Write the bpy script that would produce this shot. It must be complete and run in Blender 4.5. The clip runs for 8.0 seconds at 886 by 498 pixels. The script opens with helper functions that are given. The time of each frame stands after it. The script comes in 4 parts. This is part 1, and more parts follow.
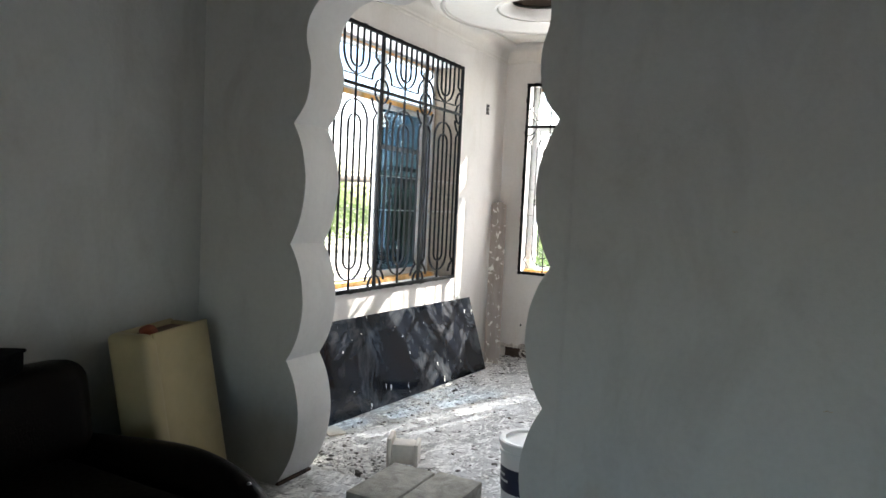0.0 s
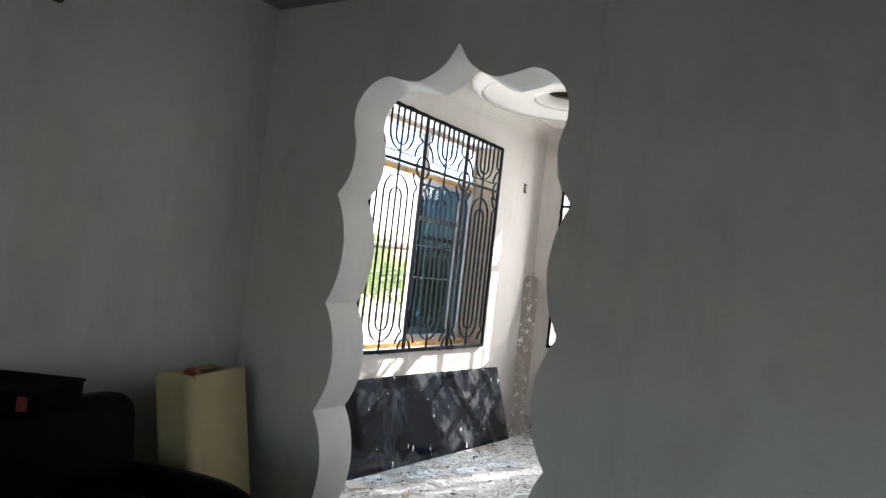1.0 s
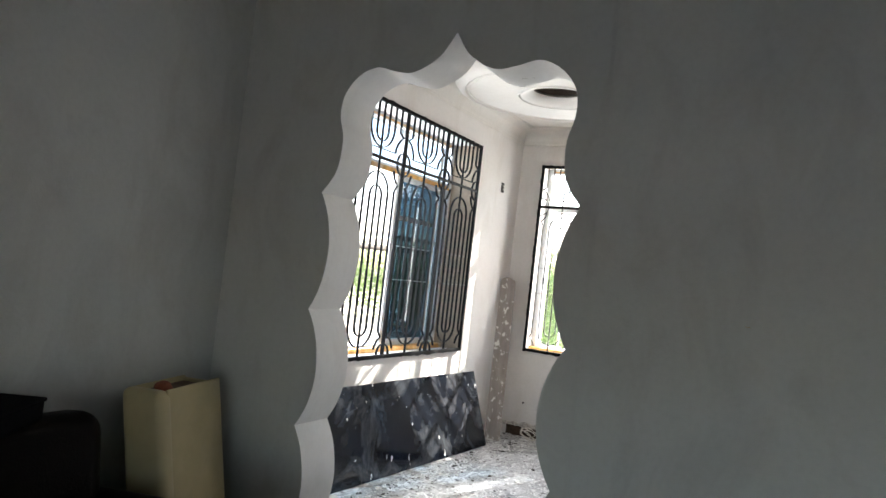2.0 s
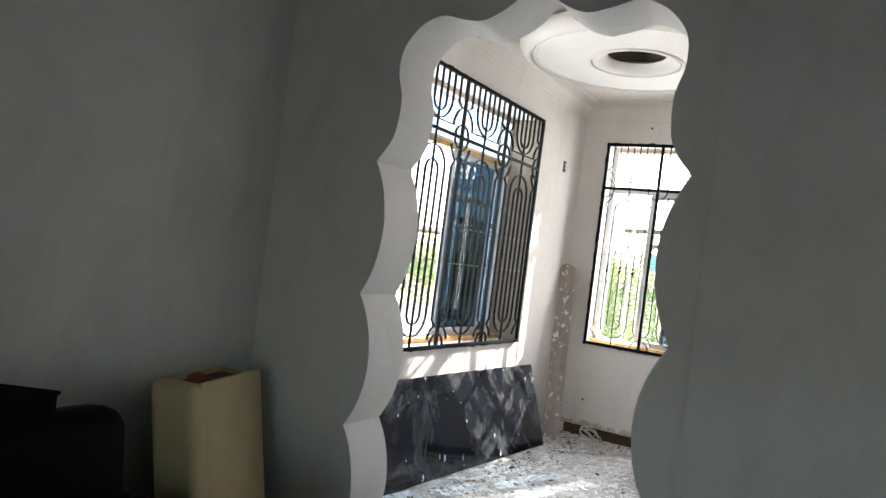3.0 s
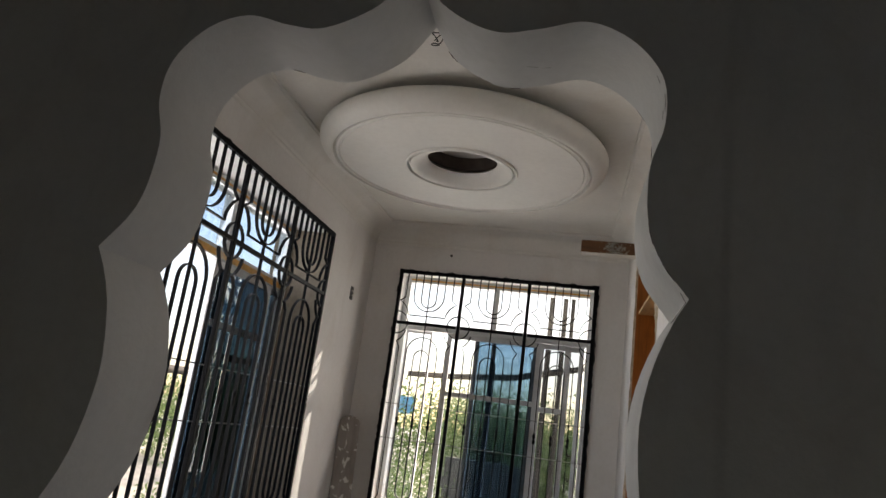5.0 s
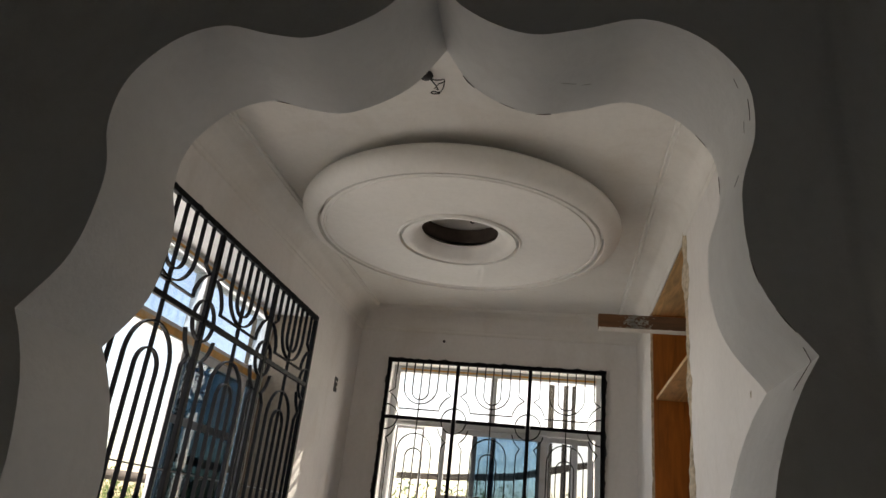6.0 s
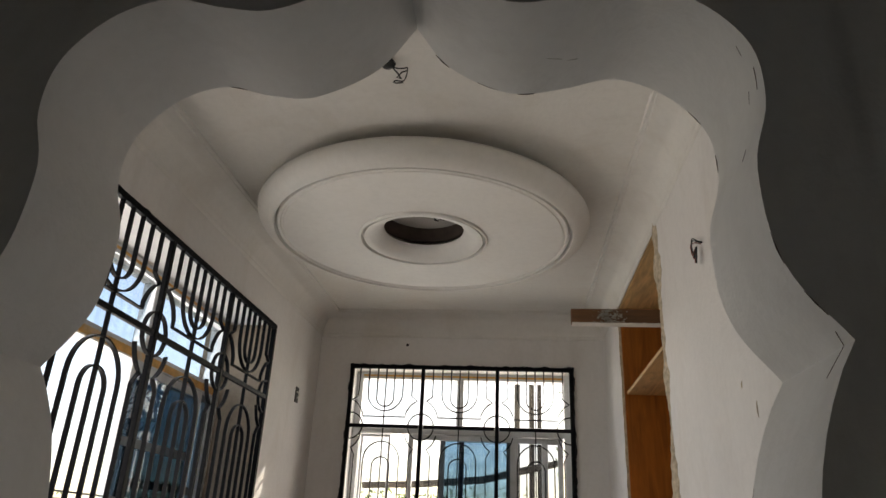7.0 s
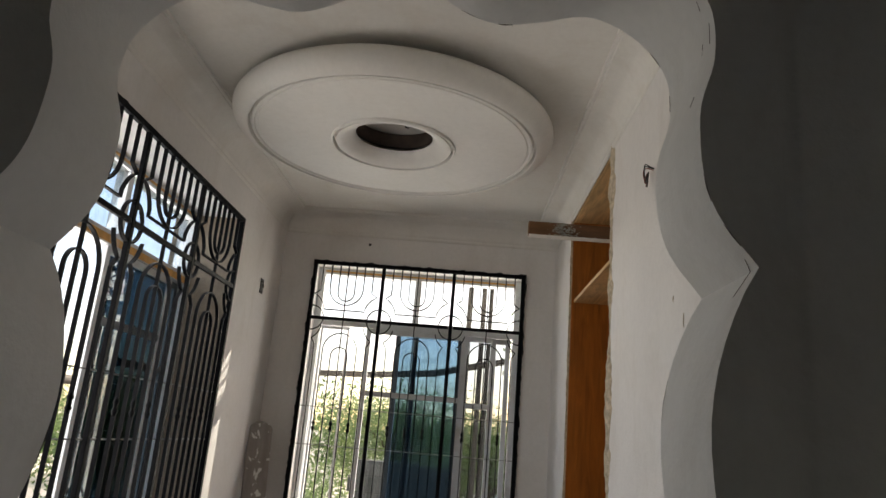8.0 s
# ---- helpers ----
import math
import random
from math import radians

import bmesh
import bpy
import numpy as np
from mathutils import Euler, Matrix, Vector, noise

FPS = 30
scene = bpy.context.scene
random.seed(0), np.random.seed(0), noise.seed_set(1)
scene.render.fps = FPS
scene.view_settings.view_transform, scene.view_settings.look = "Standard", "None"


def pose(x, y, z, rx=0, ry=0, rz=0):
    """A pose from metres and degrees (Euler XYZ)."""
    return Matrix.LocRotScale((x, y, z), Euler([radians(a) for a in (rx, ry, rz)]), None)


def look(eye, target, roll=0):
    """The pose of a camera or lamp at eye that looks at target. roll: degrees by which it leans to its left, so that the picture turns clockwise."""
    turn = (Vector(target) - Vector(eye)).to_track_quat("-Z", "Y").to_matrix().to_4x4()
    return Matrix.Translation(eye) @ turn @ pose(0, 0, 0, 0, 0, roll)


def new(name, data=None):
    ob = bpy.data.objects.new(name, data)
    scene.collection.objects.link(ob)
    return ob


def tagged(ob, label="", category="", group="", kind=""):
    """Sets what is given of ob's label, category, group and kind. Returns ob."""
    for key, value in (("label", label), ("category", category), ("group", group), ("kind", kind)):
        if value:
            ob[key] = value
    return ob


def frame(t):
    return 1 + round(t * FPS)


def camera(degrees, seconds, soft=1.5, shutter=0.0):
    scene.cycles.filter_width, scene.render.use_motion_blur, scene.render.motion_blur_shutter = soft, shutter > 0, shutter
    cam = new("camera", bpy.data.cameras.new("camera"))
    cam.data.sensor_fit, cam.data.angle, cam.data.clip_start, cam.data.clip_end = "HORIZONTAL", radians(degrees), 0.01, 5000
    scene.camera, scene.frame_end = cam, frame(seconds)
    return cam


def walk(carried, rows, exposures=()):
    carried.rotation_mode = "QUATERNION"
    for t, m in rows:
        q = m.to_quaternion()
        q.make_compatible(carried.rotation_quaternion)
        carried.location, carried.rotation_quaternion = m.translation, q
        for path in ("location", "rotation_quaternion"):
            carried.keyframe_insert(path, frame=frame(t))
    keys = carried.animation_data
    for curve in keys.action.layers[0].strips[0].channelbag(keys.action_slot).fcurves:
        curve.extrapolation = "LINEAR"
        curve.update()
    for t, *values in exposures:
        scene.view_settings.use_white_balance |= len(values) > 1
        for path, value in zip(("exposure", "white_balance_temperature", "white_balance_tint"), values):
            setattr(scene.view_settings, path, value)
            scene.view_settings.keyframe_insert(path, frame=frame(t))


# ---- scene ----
cam = camera(65.3, 8.0, soft=1.5)
EXPO = 2.3
PATH = [
    (0, (1.513, -2.592, 1.426), (0.598, -0.819, 1.295), 2.8),
    (0.5, (1.677, -2.72, 1.441), (0.666, -0.994, 1.436), 4.0),
    (1, (1.75, -2.786, 1.436), (0.703, -1.083, 1.496), 6.3),
    (1.2, (1.733, -2.774, 1.456), (0.712, -1.055, 1.528), 6.4),
    (2.3, (1.398, -2.636, 1.438), (0.486, -0.857, 1.512), 6.1),
    (2.5, (1.362, -2.576, 1.413), (0.402, -0.825, 1.526), 4.1),
    (3, (1.162, -2.368, 1.404), (0.13, -0.654, 1.423), 7.3),
    (3.5, (0.885, -2.156, 1.419), (0.116, -0.31, 1.42), 5.9),
    (4, (0.7, -1.92, 1.386), (0.086, -0.018, 1.474), 6.7),
    (4.3, (0.617, -1.736, 1.441), (0.024, 0.154, 1.715), 7.9),
    (4.5, (0.579, -1.644, 1.455), (0.009, 0.246, 1.779), 9.0),
    (5, (0.428, -1.384, 1.47), (0.052, 0.516, 1.967), 7.6),
    (5.2, (0.368, -1.302, 1.482), (0.082, 0.608, 2.002), 6.7),
    (6.3, (0.257, -0.937, 1.481), (-0.084, 0.859, 2.29), 6.2),
    (6.5, (0.232, -0.897, 1.496), (-0.07, 0.922, 2.27), 5.3),
    (7, (0.204, -0.915, 1.506), (0.01, 0.916, 2.288), 2.6),
    (7.5, (0.184, -0.979, 1.5), (0.075, 0.903, 2.168), 3.1),
    (7.8, (0.178, -1.039, 1.482), (0.139, 0.880, 2.03), 4.1),
    (8, (0.183, -1.073, 1.472), (0.119, 0.857, 1.994), 4.8),
]
walk(cam, [(t, look(eye, target, roll)) for t, eye, target, roll in PATH],
     exposures=[(0, EXPO + 0.38, 6600, 12), (2.5, EXPO + 0.36, 6650, 13), (3.3, EXPO + 0.28, 6650, 13), (3.6, EXPO + 0.1, 6650, 13), (4.0, EXPO - 0.42, 6800, 15), (4.5, EXPO - 0.66, 7000, 16),
                (5.0, EXPO - 1.38, 7200, 17), (6.3, EXPO - 1.33, 7550, 17), (8, EXPO - 1.28, 7350, 16)])

# ---- world and light ----
SUN_AZ, SUN_EL = radians(20.5), radians(32)      # from +y towards +x, above the horizon
world = bpy.data.worlds.new("world")
scene.world = world
world.use_nodes = True
wn = world.node_tree
sky = wn.nodes.new("ShaderNodeTexSky")
sky.sky_type, sky.sun_disc = "NISHITA", False
sky.sun_elevation, sky.sun_rotation = SUN_EL, SUN_AZ
sky.dust_density, sky.air_density = 1.2, 1.0
wn.links.new(sky.outputs[0], wn.nodes["Background"].inputs[0])
wn.nodes["Background"].inputs[1].default_value = 0.15

sun_data = bpy.data.lights.new("sun", "SUN")
sun_data.energy, sun_data.angle, sun_data.color = 5.0, radians(0.6), (1.0, 0.94, 0.85)
sun = new("sun", sun_data)
toward = Vector((math.sin(SUN_AZ) * math.cos(SUN_EL), math.cos(SUN_AZ) * math.cos(SUN_EL), math.sin(SUN_EL)))
sun.matrix_world = look((3, 12, 9), Vector((3, 12, 9)) - toward)


def window_light(name, place, target, w, h, watts, colour):
    """Sky light that comes in through an opening."""
    d = bpy.data.lights.new(name, "AREA")
    d.shape, d.size, d.size_y, d.energy, d.color = "RECTANGLE", w, h, watts, colour
    ob = new(name, d)
    ob.matrix_world = look(place, target)
    return ob


window_light("sky_in_left_window", (-1.53, 1.75, 1.7), (0, 1.75, 1.4), 1.7, 1.7, 13, (0.93, 0.97, 1.0))
window_light("sky_in_far_window", (-0.12, 3.93, 1.7), (-0.12, 0, 1.6), 1.4, 1.7, 16, (1.0, 0.98, 0.95))


# ---- materials ----
def shader(name, rough=0.8, metal=0.0):
    m = bpy.data.materials.new(name)
    m.use_nodes = True
    t = m.node_tree
    b = t.nodes["Principled BSDF"]
    b.inputs["Roughness"].default_value, b.inputs["Metallic"].default_value = rough, metal
    return m, t, b


def noise_node(t, scale, detail=4.0, rough=0.55, source=None, stretch=None, distort=0.0):
    n = t.nodes.new("ShaderNodeTexNoise")
    n.inputs["Scale"].default_value, n.inputs["Detail"].default_value, n.inputs["Roughness"].default_value = scale, detail, rough
    n.inputs["Distortion"].default_value = distort
    g = t.nodes.new("ShaderNodeNewGeometry") if source is None else source
    out = g.outputs["Position"] if source is None else source.outputs["Object"]
    if stretch:
        mp = t.nodes.new("ShaderNodeMapping")
        mp.inputs["Scale"].default_value = stretch
        t.links.new(out, mp.inputs[0])
        out = mp.outputs[0]
    t.links.new(out, n.inputs["Vector"])
    return n


def ramp(t, fac, stops):
    r = t.nodes.new("ShaderNodeValToRGB")
    e = r.color_ramp.elements
    while len(e) < len(stops):
        e.new(0.5)
    for k, (p, c) in zip(e, stops):
        k.position, k.color = p, (*c, 1) if len(c) == 3 else (c[0], c[0], c[0], 1)
    t.links.new(fac, r.inputs[0])
    return r


def mixed(t, fac, a, b, kind="MIX"):
    m = t.nodes.new("ShaderNodeMix")
    m.data_type, m.blend_type = "RGBA", kind
    for k, v in ((0, fac), (6, a), (7, b)):
        if isinstance(v, (int, float)):
            m.inputs[k].default_value = v
        elif isinstance(v, tuple):
            m.inputs[k].default_value = (*v, 1)
        else:
            t.links.new(v, m.inputs[k])
    return m.outputs[2]


def bump(t, b, height, strength, dist):
    n = t.nodes.new("ShaderNodeBump")
    n.inputs["Strength"].default_value, n.inputs["Distance"].default_value = strength, dist
    t.links.new(height, n.inputs["Height"])
    t.links.new(n.outputs[0], b.inputs["Normal"])


def plaster(name, base, stain, amount=0.35, rough=0.75):
    """Rolled emulsion on hand-floated plaster: broad uneven tone, smudges, fine grain."""
    m, t, b = shader(name, rough)
    broad = noise_node(t, 1.3, 3)
    smudge = noise_node(t, 3.7, 6, 0.6, stretch=(1, 1, 0.45), distort=0.6)
    speck = noise_node(t, 38, 3)
    f = ramp(t, smudge.outputs[0], [(0.5, (0,)), (0.78, (amount,))])
    c = mixed(t, f.outputs[0], base, stain)
    g = ramp(t, broad.outputs[0], [(0.3, (0.9, 0.9, 0.9)), (0.7, (1, 1, 1))])
    c = mixed(t, 1.0, c, g.outputs[0], "MULTIPLY")
    s = ramp(t, speck.outputs[0], [(0.3, (0.96,)), (0.6, (1.0,))])
    c = mixed(t, 1.0, c, s.outputs[0], "MULTIPLY")
    t.links.new(c, b.inputs["Base Color"])
    h = t.nodes.new("ShaderNodeMath")
    h.operation = "MULTIPLY_ADD"
    t.links.new(broad.outputs[0], h.inputs[0])
    h.inputs[1].default_value = 6.0
    t.links.new(noise_node(t, 90, 2).outputs[0], h.inputs[2])
    bump(t, b, h.outputs[0], 0.25, 0.004)
    return m


def plain(name, colour, rough=0.6, metal=0.0, vary=0.15, scale=12.0, relief=0.15, dist=0.002, dirt=None, spec=0.5):
    m, t, b = shader(name, rough, metal)
    b.inputs["Specular IOR Level"].default_value = spec
    n = noise_node(t, scale, 5)
    dark = tuple(v * (1 - vary) for v in colour)
    light = tuple(min(1, v * (1 + vary)) for v in colour)
    c = ramp(t, n.outputs[0], [(0.3, dark), (0.7, light)]).outputs[0]
    if dirt:
        d = noise_node(t, scale * 0.35, 6, 0.65, distort=0.8)
        c = mixed(t, ramp(t, d.outputs[0], [(0.52, (0,)), (0.68, (0.8,))]).outputs[0], c, dirt)
    t.links.new(c, b.inputs["Base Color"])
    r = ramp(t, noise_node(t, scale * 2.3, 3).outputs[0], [(0.3, (max(0.02, rough - 0.1),)), (0.7, (min(1, rough + 0.1),))])
    t.links.new(r.outputs[0], b.inputs["Roughness"])
    bump(t, b, noise_node(t, scale * 5, 4).outputs[0], relief, dist)
    return m


def timber(name, colour, along="z", rough=0.5):
    m, t, b = shader(name, rough)
    k = {"x": (0.12, 1, 1), "y": (1, 0.12, 1), "z": (1, 1, 0.1)}[along]
    n = noise_node(t, 26, 6, 0.6, stretch=k, distort=1.2)
    broad = noise_node(t, 2.5, 3)
    c = ramp(t, n.outputs[0], [(0.3, tuple(v * 0.62 for v in colour)), (0.7, tuple(min(1, v * 1.2) for v in colour))]).outputs[0]
    c = mixed(t, 1.0, c, ramp(t, broad.outputs[0], [(0.3, (0.8, 0.8, 0.8)), (0.7, (1, 1, 1))]).outputs[0], "MULTIPLY")
    t.links.new(c, b.inputs["Base Color"])
    bump(t, b, n.outputs[0], 0.2, 0.002)
    return m


def glass(name, tint, gloss=1.0):
    m = bpy.data.materials.new(name)
    m.use_nodes = True
    t = m.node_tree
    for n in list(t.nodes):
        t.nodes.remove(n)
    out, mx = t.nodes.new("ShaderNodeOutputMaterial"), t.nodes.new("ShaderNodeMixShader")
    tr, gl, fr = t.nodes.new("ShaderNodeBsdfTransparent"), t.nodes.new("ShaderNodeBsdfGlossy"), t.nodes.new("ShaderNodeLayerWeight")
    fr.inputs["Blend"].default_value = 0.5
    pw, ma = t.nodes.new("ShaderNodeMath"), t.nodes.new("ShaderNodeMath")
    pw.operation, ma.operation = "POWER", "MULTIPLY_ADD"
    pw.inputs[1].default_value, ma.inputs[1].default_value, ma.inputs[2].default_value = 5.0, 0.75, 0.04 * gloss
    t.links.new(fr.outputs["Facing"], pw.inputs[0])
    t.links.new(pw.outputs[0], ma.inputs[0])
    dust = noise_node(t, 9, 5, 0.6)
    c = mixed(t, ramp(t, dust.outputs[0], [(0.4, (0,)), (0.75, (0.35,))]).outputs[0], tint, tuple(v * 0.7 for v in tint))
    t.links.new(c, tr.inputs[0])
    gl.inputs["Roughness"].default_value = 0.02
    t.links.new(ma.outputs[0], mx.inputs[0])
    t.links.new(tr.outputs[0], mx.inputs[1])
    t.links.new(gl.outputs[0], mx.inputs[2])
    t.links.new(mx.outputs[0], out.inputs[0])
    return m


M_WALL_FRONT = plaster("painted plaster, front room", (0.61, 0.616, 0.588), (0.42, 0.41, 0.38), 0.5)
M_WALL_ROOM = plaster("painted plaster, alcove", (0.80, 0.775, 0.75), (0.60, 0.55, 0.49), 0.45)
M_JAMB = plaster("painted plaster, opening", (0.74, 0.735, 0.72), (0.52, 0.50, 0.46), 0.45)
M_CEIL = plaster("ceiling gypsum", (0.80, 0.775, 0.73), (0.64, 0.58, 0.50), 0.45)
M_MOULD = plaster("cast gypsum moulding", (0.82, 0.795, 0.75), (0.70, 0.66, 0.58), 0.3, 0.6)
# near-black brown that carries the shade inside the rose's hole
M_HOLE_SHADE = plain("hole lining darkened for shade", (0.07, 0.05, 0.04), 0.9, vary=0.3)
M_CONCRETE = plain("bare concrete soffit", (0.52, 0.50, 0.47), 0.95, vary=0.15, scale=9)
# front ceiling: dark colour added to cut bounced light high on the walls
M_DARK_CEILING = plain("ceiling darkened to cut bounce", (0.22, 0.212, 0.20), 0.95, vary=0.15, scale=5, relief=0.3)
# tan reveal colour, lowered to carry the shade on that face
M_REVEAL_SHADE = plain("bare render darkened for shade", (0.27, 0.215, 0.165), 0.95, vary=0.2, scale=14, relief=0.4, dist=0.004)
M_BROKEN = plain("broken plaster edge", (0.54, 0.45, 0.33), 0.95, vary=0.35, scale=40, relief=0.6, dist=0.006)
M_IRON = plain("black painted iron", (0.004, 0.0045, 0.006), 0.5, vary=0.3, scale=30, relief=0.2, spec=0.07)
M_STEEL = plain("dull grey steel rod", (0.30, 0.30, 0.30), 0.45, vary=0.3, scale=30)
M_SMEAR = plain("black paint overrun", (0.008, 0.008, 0.009), 0.6, vary=0.3, scale=30)
M_ALU = plain("white coated aluminium", (0.70, 0.72, 0.74), 0.35, vary=0.06, scale=8, dirt=(0.5, 0.48, 0.44))
# sash bars against the light: their inside shade is in this grey
M_ALU_DARK = plain("aluminium greyed for shade", (0.10, 0.115, 0.135), 0.4, vary=0.1, scale=8)
M_FILM = plain("orange protective film", (0.70, 0.37, 0.09), 0.45, vary=0.3, scale=14, dirt=(0.66, 0.58, 0.46))
M_DUSTY = glass("dusty clear glass", (0.60, 0.635, 0.67))
M_CLEAR = glass("clear glass", (0.92, 0.95, 0.95))
M_PALE_BLUE = glass("pale blue tinted glass", (0.80, 0.86, 0.90), 1.2)
M_BLUE = glass("blue tinted glass", (0.31, 0.42, 0.52), 1.5)
M_DARK_GLASS = glass("dark blue tinted glass", (0.33, 0.41, 0.46), 1.5)
M_CABINET = timber("orange veneered board", (0.46, 0.155, 0.025), "z", 0.45)
M_CABINET_RAW = timber("raw pale board", (0.72, 0.46, 0.20), "y", 0.7)
M_BATTEN = timber("brown sawn batten", (0.16, 0.068, 0.022), "x", 0.7)
M_POLE = timber("weathered scaffold timber", (0.12, 0.105, 0.09), "z", 0.85)
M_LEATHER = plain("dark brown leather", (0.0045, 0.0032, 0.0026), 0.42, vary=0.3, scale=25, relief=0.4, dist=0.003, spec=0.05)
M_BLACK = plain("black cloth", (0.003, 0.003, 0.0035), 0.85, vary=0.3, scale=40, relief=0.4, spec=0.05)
M_RED = plain("red webbing", (0.16, 0.014, 0.008), 0.6, vary=0.2, scale=60)
M_CHROME = plain("worn chrome", (0.6, 0.6, 0.6), 0.2, 1.0, vary=0.1)
M_CREAM = plain("cream painted board", (0.46, 0.38, 0.205), 0.55, vary=0.08, scale=6, dirt=(0.40, 0.34, 0.2))
M_BOX_IN = plain("dark brown inside", (0.10, 0.055, 0.03), 0.8, vary=0.3)
M_CLAY = plain("rust brown cloth", (0.24, 0.065, 0.03), 0.85, vary=0.3, scale=30, relief=0.5)
M_BUCKET = plain("white plastic", (0.74, 0.74, 0.73), 0.4, vary=0.05, scale=8, dirt=(0.58, 0.57, 0.54))
M_NAVY = plain("navy printed label", (0.02, 0.025, 0.06), 0.4, vary=0.2)
M_PRINT = plain("pale print", (0.6, 0.6, 0.62), 0.5, vary=0.1)
M_BLOCK = plain("cement block", (0.36, 0.345, 0.305), 0.95, vary=0.25, scale=18, relief=0.6, dist=0.006, dirt=(0.55, 0.54, 0.50))
M_OFFCUT = plain("plaster dusted plastic", (0.70, 0.66, 0.60), 0.7, vary=0.12, scale=20)
M_DEBRIS = plain("plaster crumbs", (0.72, 0.71, 0.69), 0.95, vary=0.4, scale=25, relief=0.5)
M_DEBRIS_DARK = plain("dark crumbs", (0.10, 0.093, 0.086), 0.95, vary=0.5, scale=25, relief=0.5)
M_LIP = plain("grey crumbling plaster", (0.50, 0.47, 0.43), 0.95, vary=0.35, scale=45, relief=0.6, dist=0.006, dirt=(0.30, 0.27, 0.24))
M_SKIRT = plain("dark brown bare strip", (0.055, 0.033, 0.022), 0.9, vary=0.4, scale=20, relief=0.6, dist=0.006)
M_CABLE = plain("black cable", (0.015, 0.013, 0.012), 0.5)
M_COPPER = plain("red brown cable", (0.20, 0.05, 0.03), 0.5)
# yard wall blocks: the shade of the side facing in is in this colour
M_BLOCK_SHADE = plain("block darkened for shade", (0.115, 0.112, 0.105), 0.95, vary=0.25, scale=9, relief=0.5, dist=0.006)
M_TANK = plain("pale painted render", (0.7, 0.68, 0.62), 0.8, vary=0.15, scale=4)
M_SHEET = plain("blue plastic sheet", (0.30, 0.56, 0.78), 0.5, vary=0.2, scale=3)


def make_slab():
    """Polished black stone, dusty and spotted with paint."""
    m, t, b = shader("polished black stone", 0.08)
    b.inputs["Specular IOR Level"].default_value = 0.35
    haze = noise_node(t, 3.2, 6, 0.65, distort=0.7)
    spot = noise_node(t, 27, 2, 0.5, stretch=(1, 1, 0.55), distort=0.3)
    grain = noise_node(t, 160, 2)
    c = ramp(t, grain.outputs[0], [(0.35, (0.005, 0.0065, 0.011)), (0.75, (0.013, 0.017, 0.026))]).outputs[0]
    dust = ramp(t, haze.outputs[0], [(0.48, (0,)), (0.78, (0.33,))])
    c = mixed(t, dust.outputs[0], c, (0.40, 0.42, 0.45))
    clump = noise_node(t, 2.6, 3, 0.6)
    spotted = t.nodes.new("ShaderNodeMath")
    spotted.operation = "MULTIPLY_ADD"
    t.links.new(clump.outputs[0], spotted.inputs[0])
    spotted.inputs[1].default_value = 0.48
    t.links.new(spot.outputs[0], spotted.inputs[2])
    paint = ramp(t, spotted.outputs[0], [(0.965, (0,)), (0.98, (1,))])
    c = mixed(t, paint.outputs[0], c, (0.72, 0.71, 0.69))
    t.links.new(c, b.inputs["Base Color"])
    r = mixed(t, paint.outputs[0], ramp(t, haze.outputs[0], [(0.45, (0.06,)), (0.8, (0.26,))]).outputs[0], (0.8, 0.8, 0.8))
    t.links.new(r, b.inputs["Roughness"])
    return m


def make_floor():
    """Grey screed under dried white paint, streaks and dust."""
    m, t, b = shader("paint-spattered screed", 0.7)
    base = noise_node(t, 5, 6, 0.6)
    wash = noise_node(t, 2.2, 6, 0.62, distort=1.0)
    streak = noise_node(t, 9, 8, 0.74, stretch=(1, 0.45, 1), distort=2.6)
    fine = noise_node(t, 55, 5, 0.65, distort=0.5)
    c = ramp(t, base.outputs[0], [(0.3, (0.16, 0.165, 0.17)), (0.7, (0.31, 0.31, 0.31))]).outputs[0]
    c = mixed(t, ramp(t, wash.outputs[0], [(0.36, (0.1,)), (0.60, (0.85,))]).outputs[0], c, (0.62, 0.62, 0.62))
    c = mixed(t, ramp(t, streak.outputs[0], [(0.51, (0,)), (0.55, (0.95,))]).outputs[0], c, (0.84, 0.84, 0.83))
    dark = noise_node(t, 15, 8, 0.74, stretch=(0.45, 1, 1), distort=2.2)
    c = mixed(t, ramp(t, dark.outputs[0], [(0.56, (0,)), (0.60, (0.85,))]).outputs[0], c, (0.075, 0.07, 0.066))
    c = mixed(t, ramp(t, fine.outputs[0], [(0.58, (0,)), (0.64, (0.75,))]).outputs[0], c, (0.09, 0.085, 0.08))
    t.links.new(c, b.inputs["Base Color"])
    t.links.new(ramp(t, streak.outputs[0], [(0.45, (0.45,)), (0.65, (0.85,))]).outputs[0], b.inputs["Roughness"])
    bump(t, b, streak.outputs[0], 0.5, 0.006)
    return m


def make_painted_plank():
    m, t, b = shader("paint-splashed plank", 0.75)
    g = noise_node(t, 22, 5, 0.6, stretch=(1, 1, 0.1))
    s = noise_node(t, 21, 4, 0.6, stretch=(1, 1, 0.7), distort=0.5)
    c = ramp(t, g.outputs[0], [(0.3, (0.26, 0.228, 0.21)), (0.7, (0.36, 0.325, 0.305))]).outputs[0]
    c = mixed(t, ramp(t, s.outputs[0], [(0.59, (0,)), (0.62, (0.9,))]).outputs[0], c, (0.80, 0.79, 0.77))
    t.links.new(c, b.inputs["Base Color"])
    bump(t, b, s.outputs[0], 0.3, 0.003)
    return m


